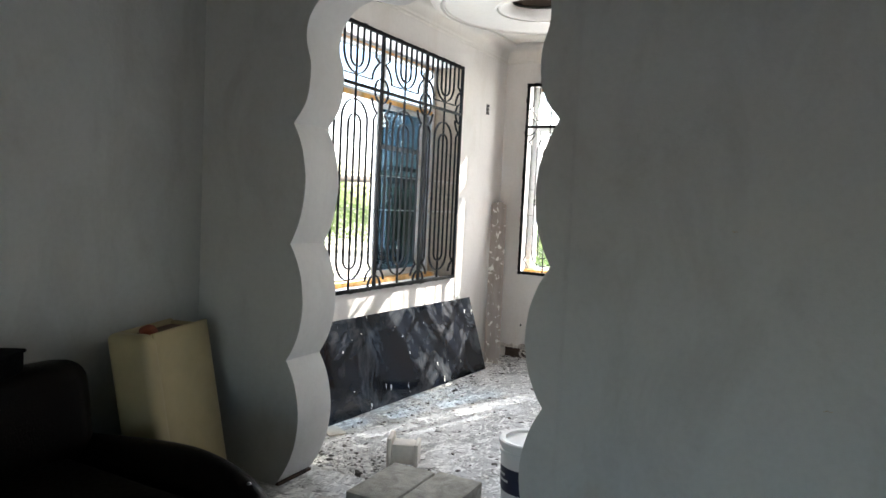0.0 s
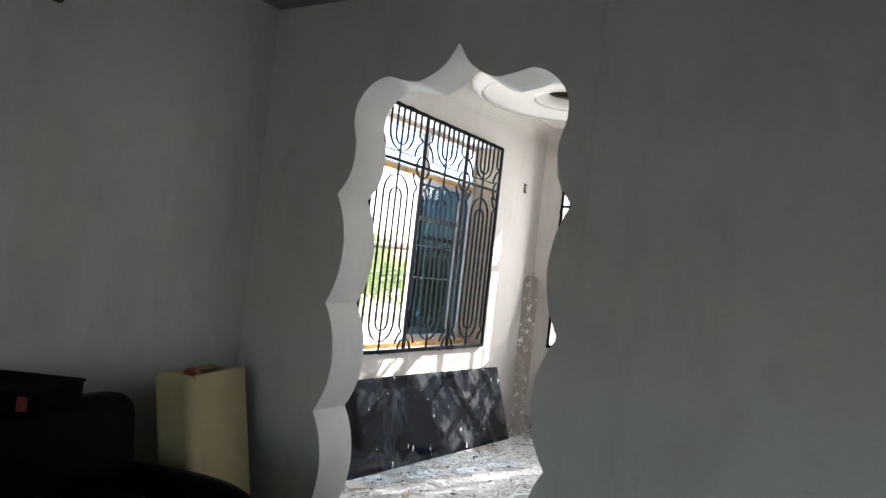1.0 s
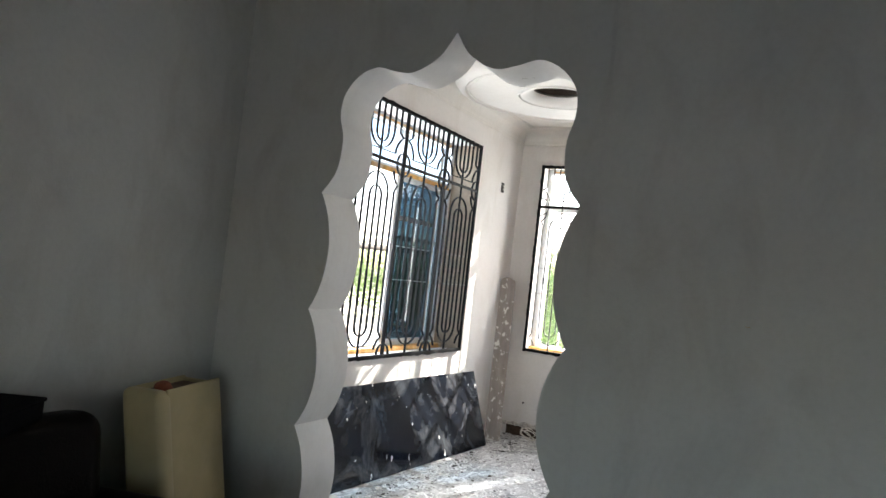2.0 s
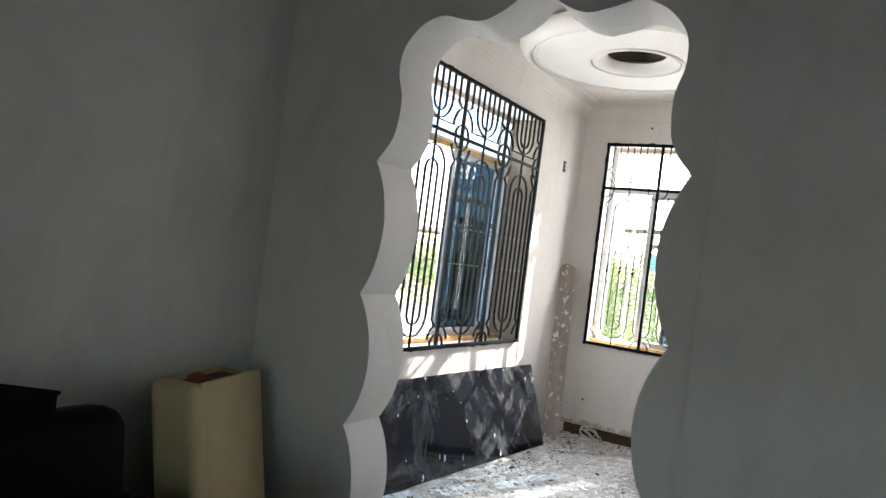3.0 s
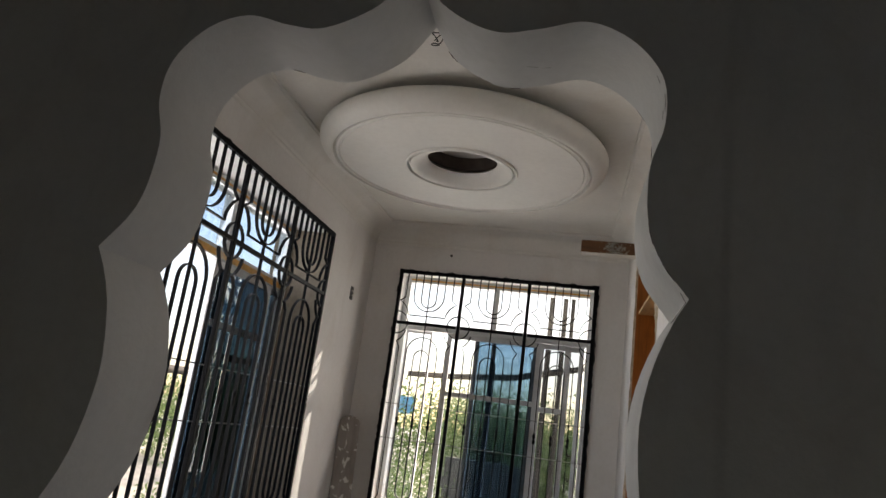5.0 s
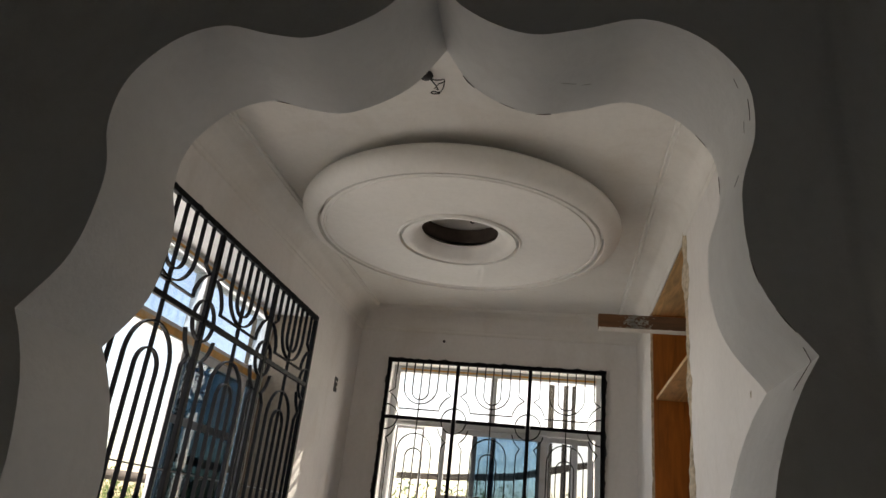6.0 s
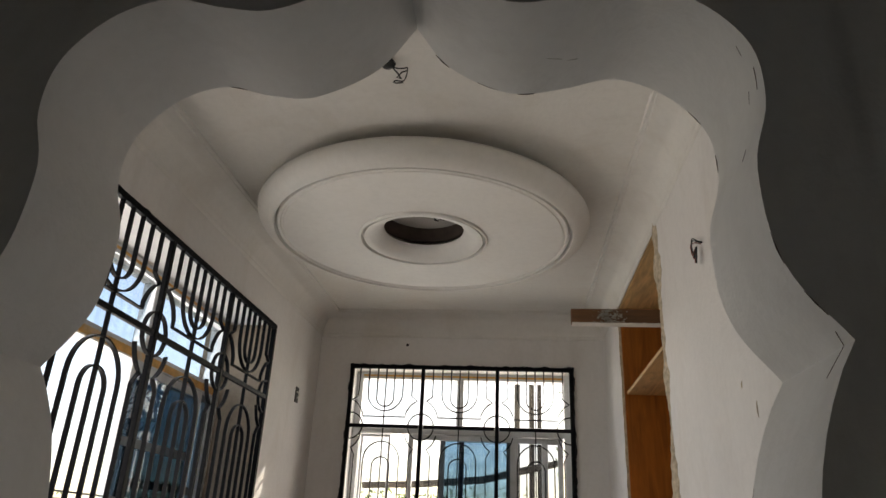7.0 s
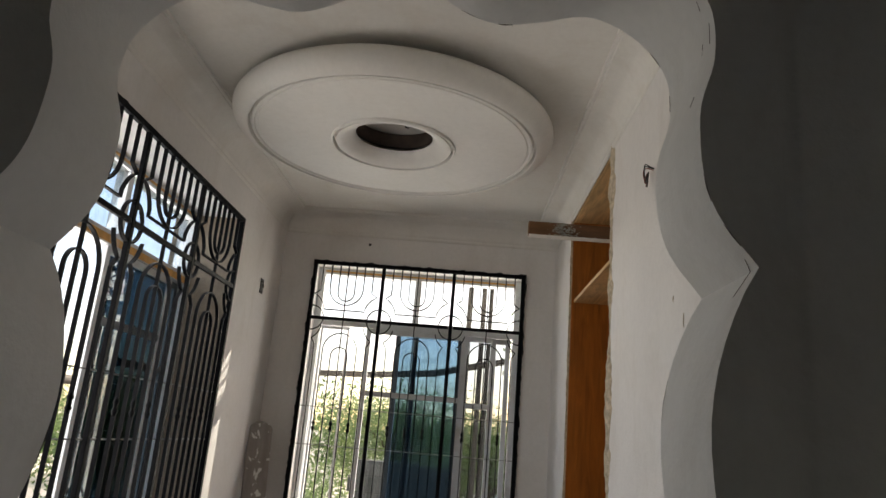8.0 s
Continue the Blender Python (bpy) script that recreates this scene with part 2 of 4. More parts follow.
def make_leaf():
    """Leaves that let light through."""
    m, t, b = shader("leaves", 0.55)
    i = t.nodes.new("ShaderNodeNewGeometry")
    c = ramp(t, i.outputs["Random Per Island"], [(0.0, (0.075, 0.125, 0.06)), (0.5, (0.14, 0.21, 0.105)), (1.0, (0.24, 0.31, 0.18))])
    t.links.new(c.outputs[0], b.inputs["Base Color"])
    tl, mx = t.nodes.new("ShaderNodeBsdfTranslucent"), t.nodes.new("ShaderNodeMixShader")
    warm = mixed(t, 1.0, c.outputs[0], (1.7, 1.6, 1.1), "MULTIPLY")
    t.links.new(warm, tl.inputs[0])
    mx.inputs[0].default_value = 0.5
    t.links.new(b.outputs[0], mx.inputs[1])
    t.links.new(tl.outputs[0], mx.inputs[2])
    t.links.new(mx.outputs[0], t.nodes["Material Output"].inputs[0])
    return m


M_SLAB, M_FLOOR, M_PLANK, M_LEAF = make_slab(), make_floor(), make_painted_plank(), make_leaf()
M_BARK = timber("bark", (0.14, 0.10, 0.07), "z", 0.95)
M_GROUND = plain("pale dusty soil", (0.58, 0.52, 0.43), 0.95, vary=0.2, scale=1.2, relief=0.4, dist=0.03, dirt=(0.16, 0.2, 0.07))


# ---- mesh helpers ----
def finish(bm, name, material, smooth=None):
    bmesh.ops.recalc_face_normals(bm, faces=bm.faces)
    me = bpy.data.meshes.new(name)
    bm.to_mesh(me)
    bm.free()
    me.materials.append(material)
    if smooth is not None:
        for p in me.polygons:
            p.use_smooth = True
        me.set_sharp_from_angle(angle=radians(smooth))
    return me


def part(name, bm, material, parent=None, label="", smooth=None):
    """Links a bmesh as one mesh object, under a thing or a part if one is given."""
    ob = new(name, finish(bm, name, material, smooth))
    if parent is not None:
        ob.parent = parent
    return tagged(ob, label)


def thing(name, label, category, m=None, group="", kind=""):
    ob = new(name)
    ob.empty_display_size = 0.1
    if m is not None:
        ob.matrix_world = m
    return tagged(ob, label, category, group, kind)


def box(bm, a, b, bevel=0.0, m=None, segs=2):
    """A box from corner a to corner b."""
    c, d = (Vector(a) + Vector(b)) / 2, Vector(b) - Vector(a)
    made = bmesh.ops.create_cube(bm, size=1.0)["verts"]
    bmesh.ops.scale(bm, verts=made, vec=[abs(v) for v in d])
    bmesh.ops.translate(bm, verts=made, vec=c)
    if bevel:
        edges = list({e for v in made for e in v.link_edges})
        made = list(set(made) | set(bmesh.ops.bevel(bm, geom=edges, offset=bevel, segments=segs, affect="EDGES", profile=0.5)["verts"]))
        made = [v for v in made if v.is_valid]
    if m is not None:
        bmesh.ops.transform(bm, verts=made, matrix=m)
    return made


def boxes(*pairs, bevel=0.0):
    bm = bmesh.new()
    for a, b in pairs:
        box(bm, a, b, bevel)
    return bm


def strip(bm, pts, w, d, closed=False, y=0.0):
    """A bar of section w (in the x-z plane) by d (along y) along points (x, z)."""
    n, rings = len(pts), []
    for i, p in enumerate(pts):
        a = pts[(i - 1) % n] if closed or i else p
        c = pts[(i + 1) % n] if closed or i < n - 1 else p
        t = Vector((c[0] - a[0], c[1] - a[1])).normalized()
        s = Vector((-t.y, t.x)) * (w / 2)
        rings.append([bm.verts.new((p[0] + k * s.x, y + e * d / 2, p[1] + k * s.y)) for k, e in ((1, 1), (1, -1), (-1, -1), (-1, 1))])
    for i in range(n if closed else n - 1):
        p, q = rings[i], rings[(i + 1) % n]
        for k in range(4):
            bm.faces.new((p[k], p[(k + 1) % 4], q[(k + 1) % 4], q[k]))
    if not closed:
        bm.faces.new(rings[0][::-1])
        bm.faces.new(rings[-1])
    return bm


def tube(bm, pts, r, sides=8, close=True):
    """A round tube along 3D points; r is one radius or one for each point."""
    pts = [Vector(p) for p in pts]
    rings = []
    for i, p in enumerate(pts):
        t = (pts[min(i + 1, len(pts) - 1)] - pts[max(i - 1, 0)]).normalized()
        ref = Vector((0, 0, 1)) if abs(t.z) < 0.9 else Vector((1, 0, 0))
        u = t.cross(ref).normalized()
        v = t.cross(u)
        rr = r[i] if isinstance(r, (list, tuple)) else r
        rings.append([bm.verts.new(p + rr * (math.cos(k) * u + math.sin(k) * v)) for k in (2 * math.pi * j / sides for j in range(sides))])
    for p, q in zip(rings, rings[1:]):
        for k in range(sides):
            bm.faces.new((p[k], p[(k + 1) % sides], q[(k + 1) % sides], q[k]))
    if close:
        bm.faces.new(rings[0][::-1])
        bm.faces.new(rings[-1])
    return bm


def lathe(bm, profile, segs=48, centre=(0, 0, 0)):
    """Turns (radius, z) points about the z axis."""
    cx, cy, cz = centre
    rings = []
    for r, z in profile:
        if r < 1e-6:
            rings.append([bm.verts.new((cx, cy, cz + z))])
        else:
            rings.append([bm.verts.new((cx + r * math.cos(a), cy + r * math.sin(a), cz + z)) for a in (2 * math.pi * k / segs for k in range(segs))])
    for p, q in zip(rings, rings[1:]):
        for k in range(segs):
            f = [p[k % len(p)], p[(k + 1) % len(p)], q[(k + 1) % len(q)], q[k % len(q)]]
            bm.faces.new(list(dict.fromkeys(f)))
    return bm


def arc(cx, cz, r, a0, a1, n=10):
    return [(cx + r * math.cos(radians(a0 + (a1 - a0) * k / n)), cz + r * math.sin(radians(a0 + (a1 - a0) * k / n))) for k in range(n + 1)]


def spline(knots, n=6):
    """A smooth curve through 2D knots."""
    k = [Vector(p) for p in knots]
    k = [2 * k[0] - k[1], *k, 2 * k[-1] - k[-2]]
    out = []
    for i in range(1, len(k) - 2):
        for j in range(n):
            s = j / n
            a, b, c, d = k[i - 1], k[i], k[i + 1], k[i + 2]
            out.append(0.5 * ((2 * b) + (c - a) * s + (2 * a - 5 * b + 4 * c - d) * s * s + (3 * b - a - 3 * c + d) * s**3))
    return [(v.x, v.y) for v in (*out, k[-2])]


def supple(pts, n=5):
    """A smooth 3D curve through points, for cables."""
    k = [Vector(p) for p in pts]
    k = [2 * k[0] - k[1], *k, 2 * k[-1] - k[-2]]
    out = []
    for a, b, c, d in zip(k, k[1:], k[2:], k[3:]):
        for j in range(n):
            q = j / n
            out.append(0.5 * ((2 * b) + (c - a) * q + (2 * a - 5 * b + 4 * c - d) * q * q + (3 * b - a - 3 * c + d) * q**3))
    return out + [k[-2]]


# ---- the structure ----
XL, XR, YF, YB = -1.09, 0.81, 3.555, 0.266        # alcove: side walls, far wall, back of the arched wall
ZC, ZF = 2.92, 2.82                                 # ceilings: alcove, front room
Y0 = 0.005                                          # room face of the arched wall
XW = -1.24                                          # front room's side wall
SKEW = 0.024                                        # the side wall opens out towards the arch
LW = (0.855, 2.64, 0.805, 2.565)                    # side window opening: y, y, z, z
FW = (-0.843, 0.607, 0.80, 2.572)                    # far window opening: x, x, z, z
NICHE = (1.80, 2.88, 2.78)                          # niche in the right wall: y, y, top


def arch_half():
    """The opening's half outline from the apex down to the floor, x positive."""
    crown = spline([(0, 2.53), (0.075, 2.425), (0.20, 2.358), (0.30, 2.363), (0.41, 2.386), (0.51, 2.345), (0.58, 2.26), (0.592, 2.15), (0.563, 2.03), (0.58, 1.88), (0.652, 1.772)], 6)
    out = list(crown)
    for z0, z1, deep in ((1.772, 1.197, 0.078), (1.197, 0.632, 0.088), (0.632, 0.07, 0.082)):
        half, mid = (z0 - z1) / 2, (z0 + z1) / 2
        r = (half * half + deep * deep) / (2 * deep)
        for k in range(1, 15):
            z = z0 + (z1 - z0) * k / 14
            out.append((0.65 - (math.sqrt(r * r - (z - mid) ** 2) - (r - deep)), z))
    out += [(0.672, 0.035), (0.70, 0.0)]
    return out


def wobble(p, seed, amount=0.0025):
    v = noise.noise_vector(Vector((p[0] * 9, seed, p[1] * 9)))
    return (p[0] + amount * v.x, max(0.0, p[1] + (amount * v.z if p[1] > 0.01 else 0)))


def build_arch_wall():
    half = arch_half()
    line = [wobble((-x, z), 3.1) for x, z in half[::-1]] + [wobble(p, 7.7) for p in half[1:]]
    x0, x1, top = -1.46, 3.9, 3.1
    ring = [(x0, 0.0)] + line + [(x1, 0.0), (x1, top), (x0, top)]
    bm = bmesh.new()
    front = [bm.verts.new((x, Y0, z)) for x, z in ring]
    back = [bm.verts.new((x, YB, z)) for x, z in ring]
    bm.faces.new(front)
    bm.faces.new(back[::-1])
    n = len(ring)
    for i in range(n):
        j = (i + 1) % n
        bm.faces.new((front[j], front[i], back[i], back[j]))
    bmesh.ops.recalc_face_normals(bm, faces=bm.faces)
    me = bpy.data.meshes.new("wall_arch")
    bm.to_mesh(me)
    bm.free()
    for m in (M_WALL_FRONT, M_WALL_ROOM, M_JAMB):
        me.materials.append(m)
    for p in me.polygons:
        p.material_index = 0 if p.normal.y < -0.9 else 1 if p.normal.y > 0.9 else 2
        p.use_smooth = abs(p.normal.y) < 0.5
    me.set_sharp_from_angle(angle=radians(38))
    ob = new("wall_arch", me)
    tagged(ob, "grey plastered wall with a scalloped ogee opening cut through it", "wall", kind="structure")
    # thicker plaster beside the opening, which ends in an upright seam
    bm = bmesh.new()
    prof = [(0.700, Y0 + 0.001), (0.700, Y0 - 0.0005), (0.716, Y0 - 0.0015), (0.721, Y0 - 0.0075), (0.732, Y0 - 0.0105), (0.775, Y0 - 0.0095), (x1, Y0 - 0.0095), (x1, Y0 + 0.001)]
    lo, hi = ([bm.verts.new((x, y, z)) for x, y in prof] for z in (0.0, ZF))
    for k in range(len(prof)):
        q = (k + 1) % len(prof)
        bm.faces.new((lo[k], lo[q], hi[q], hi[k]))
    part("plaster_coat", bm, M_WALL_FRONT, ob, smooth=60)
    return ob


def wall_box(name, label, *pairs, material=None):
    return tagged(part(name, boxes(*pairs), material or M_WALL_ROOM), label, "wall", kind="structure")


def pierced(name, label, f0, f1, lo, hi, op, axis, material=None, top=3.1):
    """A wall from f0 to f1 across, lo to hi along, with one opening op = (a, b, z0, z1) through it."""
    a, b, z0, z1 = op
    ring = [[(lo, 0.0), (hi, 0.0), (hi, top), (lo, top)], [(a, z0), (b, z0), (b, z1), (a, z1)]]
    bm = bmesh.new()
    v = {(f, r, k): bm.verts.new((f, p[0], p[1]) if axis == "y" else (p[0], f, p[1])) for f in (f0, f1) for r in (0, 1) for k, p in enumerate(ring[r])}
    for k in range(4):
        q = (k + 1) % 4
        for f in (f0, f1):
            bm.faces.new((v[f, 0, k], v[f, 0, q], v[f, 1, q], v[f, 1, k]))
        for r in (0, 1):
            bm.faces.new((v[f0, r, k], v[f0, r, q], v[f1, r, q], v[f1, r, k]))
    return tagged(part(name, bm, material or M_WALL_ROOM), label, "wall", kind="structure")


build_arch_wall()
side = pierced("wall_left_alcove", "off-white painted wall with a large barred window, one bare reveal darkened for shade", -1.46, XL, YB, 3.86, LW, "y")
for v in side.data.vertices:
    v.co.x -= SKEW * (LW[1] - v.co.y)
side.data.materials.append(M_REVEAL_SHADE)
for p in side.data.polygons:                        # only the far reveal: tan bare render, its shade put into the colour
    if abs(p.normal.x) < 0.5 and LW[0] - 0.01 < p.center.y < LW[1] + 0.01 and LW[2] + 0.01 < p.center.z < LW[3] + 0.01 and p.center.y > LW[1] - 0.01:
        p.material_index = 1
pierced("wall_far", "off-white painted end wall with a barred window", YF, 3.86, XL, 1.45, FW, "x")
pierced("wall_right_alcove", "off-white painted wall broken open round a built-in cabinet", XR, 1.30, YB, YF, (NICHE[0], NICHE[1], 0.001, NICHE[2]), "y")
wall_box("wall_niche_back", "plain wall closing the niche behind the cabinet", ((1.30, YB, 0), (1.45, YF, 3.1)))
wall_box("wall_left_front", "dim grey painted side wall", ((XW - 0.25, -5.25, 0), (XW, Y0, 3.1)), material=M_WALL_FRONT)
wall_box("wall_right_front", "dim grey painted wall closing the front room", ((3.65, -5.25, 0), (3.9, Y0, 3.1)), material=M_WALL_FRONT)
# the opening is added out of view; its place and size set the front light
pierced("wall_rear_front", "unseen rear wall with an opening added to light the front room", -5.25, -5.0, XW, 3.65, (1.15, 2.65, 0.02, 1.8), "x", M_WALL_FRONT)

floor = part("floor", boxes(((-1.49, -5.25, -0.2), (3.9, 3.86, 0.0))), M_FLOOR)
tagged(floor, "grey screed floor covered in dried white paint and dust", "floor", kind="structure")

tagged(part("ceiling_front", boxes(((XW, -5.0, ZF), (3.65, Y0, ZF + 0.2))), M_DARK_CEILING), "front room ceiling, coloured dark to cut bounced light", "ceiling", kind="structure")

MED = (-0.1935, 1.964)                              # centre of the ceiling rose


def build_ceiling():
    """The alcove's ceiling, pierced over the rose, with a small hollow cornice."""
    bm = bmesh.new()
    n = 96
    x0, x1, y0, y1 = XL, XR, YB, YF
    inner, outer = [], []
    angles = sorted({2 * math.pi * k / n for k in range(n)} | {math.atan2(y - MED[1], x - MED[0]) % (2 * math.pi) for x in (x0, x1) for y in (y0, y1)})
    for a in angles:
        c, s = math.cos(a), math.sin(a)
        d = min((((x1 if c > 0 else x0) - MED[0]) / c) if abs(c) > 1e-9 else 1e9, (((y1 if s > 0 else y0) - MED[1]) / s) if abs(s) > 1e-9 else 1e9)
        inner.append(bm.verts.new((MED[0] + 0.3 * c, MED[1] + 0.3 * s, ZC)))
        outer.append(bm.verts.new((MED[0] + d * c, MED[1] + d * s, ZC)))
    for i in range(len(angles)):
        j = (i + 1) % len(angles)
        bm.faces.new((inner[i], inner[j], outer[j], outer[i]))
    made = bmesh.ops.extrude_face_region(bm, geom=bm.faces[:])["geom"]
    bmesh.ops.translate(bm, verts=[v for v in made if isinstance(v, bmesh.types.BMVert)], vec=(0, 0, 0.15))
    for v in bm.verts:
        if v.co.x < XL + 0.01:
            v.co.x -= SKEW * (LW[1] - v.co.y)
    ob = part("ceiling_alcove", bm, M_CEIL)
    tagged(ob, "off-white plaster ceiling with a round hole at its middle", "ceiling", kind="structure")
    # cornice: a hollow curve all round
    bm = bmesh.new()
    prof = [(0.0, -0.155), (0.005, -0.150), (0.007, -0.138), (0.006, -0.130), *[(0.008 + 0.112 * (1 - math.cos(a)), -0.128 + 0.112 * math.sin(a)) for a in (math.pi / 2 * k / 8 for k in range(9))], (0.124, -0.010), (0.136, -0.010), (0.140, 0.0), (0.0, 0.0)]
    rings = []
    for cx, cy, sx, sy in ((x0, y0, 1, 1), (x1, y0, -1, 1), (x1, y1, -1, -1), (x0, y1, 1, -1)):
        rings.append([bm.verts.new((cx + sx * (d + 0.001), cy + sy * (d + 0.001), ZC + h - 0.001)) for d, h in prof])
    for ring in (rings[0], rings[3]):
        for v in ring:
            v.co.x -= SKEW * (LW[1] - v.co.y)
    m = len(prof)
    for i in range(4):
        p, q = rings[i], rings[(i + 1) % 4]
        for k in range(m):
            bm.faces.new((p[k], p[(k + 1) % m], q[(k + 1) % m], q[k]))
    tagged(part("cornice", bm, M_CEIL, smooth=50), "off-white hollow plaster cornice", "cornice", kind="structure")


build_ceiling()


def build_rose():
    rose = thing("ceiling_rose", "large round cream plaster ceiling rose with an open centre", "ceiling rose", pose(MED[0], MED[1], ZC))
    bm = bmesh.new()
    lathe(bm, [(0.600, 0.002), (0.604, -0.030), (0.690, -0.034), (0.722, -0.040), (0.742, -0.054), (0.751, -0.072), (0.750, -0.088), (0.742, -0.106), (0.726, -0.124), (0.704, -0.138), (0.684, -0.145),
               (0.674, -0.146), (0.671, -0.116), (0.660, -0.116), (0.657, -0.142), (0.646, -0.143), (0.641, -0.135), (0.634, -0.135), (0.630, -0.140), (0.296, -0.140), (0.292, -0.149), (0.285, -0.149),
               (0.282, -0.126), (0.274, -0.126), (0.271, -0.145), (0.258, -0.144), (0.239, -0.138), (0.215, -0.124), (0.198, -0.108), (0.184, -0.092), (0.183, -0.086), (0.19, -0.080), (0.24, -0.06), (0.295, 0.002)], 112)
    part("disc", bm, M_MOULD, rose, smooth=34)
    bm = bmesh.new()
    lathe(bm, [(0.194, -0.060), (0.200, 0.010), (0.215, 0.010), (0.215, -0.060)], 40)
    part("hole_lining", bm, M_HOLE_SHADE, rose, "lining of the hole, its shade put into the dark colour", smooth=40)
    part("hole_top", lathe(bmesh.new(), [(0.0, 0.012), (0.298, 0.012), (0.298, 0.03), (0.0, 0.03)], 40), M_CONCRETE, rose, "bare grey concrete above the hole", smooth=40)
    bm = bmesh.new()
    tube(bm, [(0.045, 0.0, 0.014), (0.045, 0.0, -0.02), (0.05, -0.005, -0.042), (0.064, -0.005, -0.046), (0.070, -0.005, -0.028)], 0.004)
    tube(bm, [(0.082, 0.0, 0.014), (0.080, 0.0, -0.010), (0.074, 0.0, -0.036), (0.092, -0.005, -0.040), (0.108, -0.005, -0.022), (0.094, 0.0, -0.012), (0.088, 0.0, -0.026)], 0.004)
    part("cable_end", bm, M_CABLE, rose, smooth=60)


build_rose()


# out of view: added to keep sky out and trim sun at the far window
tagged(part("roof", boxes(((-1.7, -5.5, 3.1), (4.1, 4.26, 3.22)), ((-1.7, 4.16, 2.85), (4.1, 4.26, 3.1))), M_TANK), "unseen roof slab, its overhang and fascia added to cut the sun", "roof", kind="structure")


# ---- window bars and windows ----
def build_grille(name, w, h, m, label):
    """A wrought window guard in the local x-z plane: three bays, loops, scrolls and rings."""
    g = thing(name, label, "window guard", m, group="window guards")
    mid, bay = h - 0.395, w / 3
    wide, deep, bw, bd = 0.025, 0.022, 0.0065, 0.016
    for a, b in (((0, -deep / 2, 0), (w, deep / 2, wide)), ((0, -deep / 2, h - wide), (w, deep / 2, h)),
                 ((0, -deep / 2, wide), (wide, deep / 2, h - wide)), ((w - wide, -deep / 2, wide), (w, deep / 2, h - wide))):
        part("frame_bar", boxes((a, b), bevel=0.002), M_IRON, g)
    for k in (1, 2):
        part("mullion", boxes(((k * bay - 0.012, -0.01, wide), (k * bay + 0.012, 0.01, h - wide)), bevel=0.002), M_IRON, g)
    for k in range(3):
        part("middle_rail", boxes(((k * bay + 0.016, -0.009, mid - 0.011), ((k + 1) * bay - 0.016, 0.009, mid + 0.011)), bevel=0.002), M_IRON, g)
    for v in (0.555, 0.795):
        bm = bmesh.new()
        tube(bm, [(wide, 0.011, v), (w - wide, 0.011, v)], 0.0032, 6)
        part("tie_rod", bm, M_STEEL, g, "thin greyed tie rod")
    a1, a2, a3 = 0.115 * bay, 0.235 * bay, 0.36 * bay
    def bars(nm, *lines, closed=False):
        bm = bmesh.new()
        for ln in lines:
            strip(bm, ln, bw, bd, closed)
        part(nm, bm, M_IRON, g)
    for k in range(3):
        c = (k + 0.5) * bay
        bars("centre_bar", [(c, wide), (c, h - wide)])
        # lower panel
        for nm, a, lo, hi in (("inner_loop", a1, 0.16, mid - 0.19), ("outer_loop", a2, 0.085, mid - 0.095)):
            bars(nm, arc(c, hi - a, a, 0, 180, 14) + arc(c, lo + a, a, 180, 360, 14), closed=True)
        for s in (-1, 1):
            e = c + s * bay / 2
            r = 0.5 * bay - a3 + 0.035
            top = [(e - s * r * math.cos(radians(q)), mid - r * math.sin(radians(q)) * 1.25 - 0.02) for q in range(15, 66, 10)]
            low = [(e - s * r * math.cos(radians(q)), 0.03 + r * math.sin(radians(q)) * 1.1) for q in range(65, 14, -10)]
            bars("side_bar", [top[0], *top[1:], (c + s * a3, mid - r * 1.25 - 0.05), (c + s * a3, 0.06 + r * 1.1), *low])
            # upper panel
            up = [(e - s * (r + 0.01) * math.cos(radians(q)), mid + 0.015 + (r + 0.01) * 1.35 * math.sin(radians(q))) for q in range(75, 24, -10)]
            bars("scroll", [(c + s * a3, h - wide), (c + s * a3, up[0][1] + 0.03), *up, (up[-1][0], mid + 0.06), (c, mid + 0.06)])
        bars("inner_u", [(c + a1, h - wide), *arc(c, h - 0.215, a1, 0, -180, 12), (c - a1, h - wide)])
        bars("outer_u", [(c + a2, h - wide), *arc(c, h - 0.185, a2, 0, -180, 16), (c - a2, h - wide)])
        for u in (-a2, 0, a2):
            bm = bmesh.new()
            lathe(bm, [(0.0, -0.042), (0.006, -0.034), (0.0125, -0.018), (0.007, -0.004), (0.007, 0.004), (0.0125, 0.018), (0.006, 0.034), (0.0, 0.042)], 10, (c + u, 0, 0.675))
            part("bead", bm, M_IRON, g, smooth=50)
    rr = 0.082
    for k in (1, 2):
        bars("ring", arc(k * bay, mid, rr, 0, 345, 22), closed=True)
        bars("half_ring", arc(k * bay, wide, rr * 0.9, 0, 180, 14))
    bars("half_ring", arc(wide, mid, rr, -90, 90, 14))
    bars("half_ring", arc(w - wide, mid, rr, 90, 270, 14))
    # ragged black paint on the wall round the frame
    bm = bmesh.new()
    loop = [(w * k / 140, 0) for k in range(140)] + [(w, h * k / 140) for k in range(140)] + [(w - w * k / 140, h) for k in range(140)] + [(0, h - h * k / 140) for k in range(140)]
    ins, outs = [], []
    for x, z in loop:
        v = 0.003 + 0.013 * max(0.0, noise.noise(Vector((x * 17, 4.2, z * 17)))) + 0.010 * max(0.0, noise.noise(Vector((x * 43, 1.2, z * 43))))
        dx, dz = (x - w / 2) / (w / 2), (z - h / 2) / (h / 2)
        px = v * (1 if dx > 0.999 else -1 if dx < -0.999 else 0)
        pz = v * (1 if dz > 0.999 else -1 if dz < -0.999 else 0)
        ins.append((x - (0.01 if px > 0 else -0.01 if px < 0 else 0), z - (0.01 if pz > 0 else -0.01 if pz < 0 else 0)))
        outs.append((x + px, z + pz))
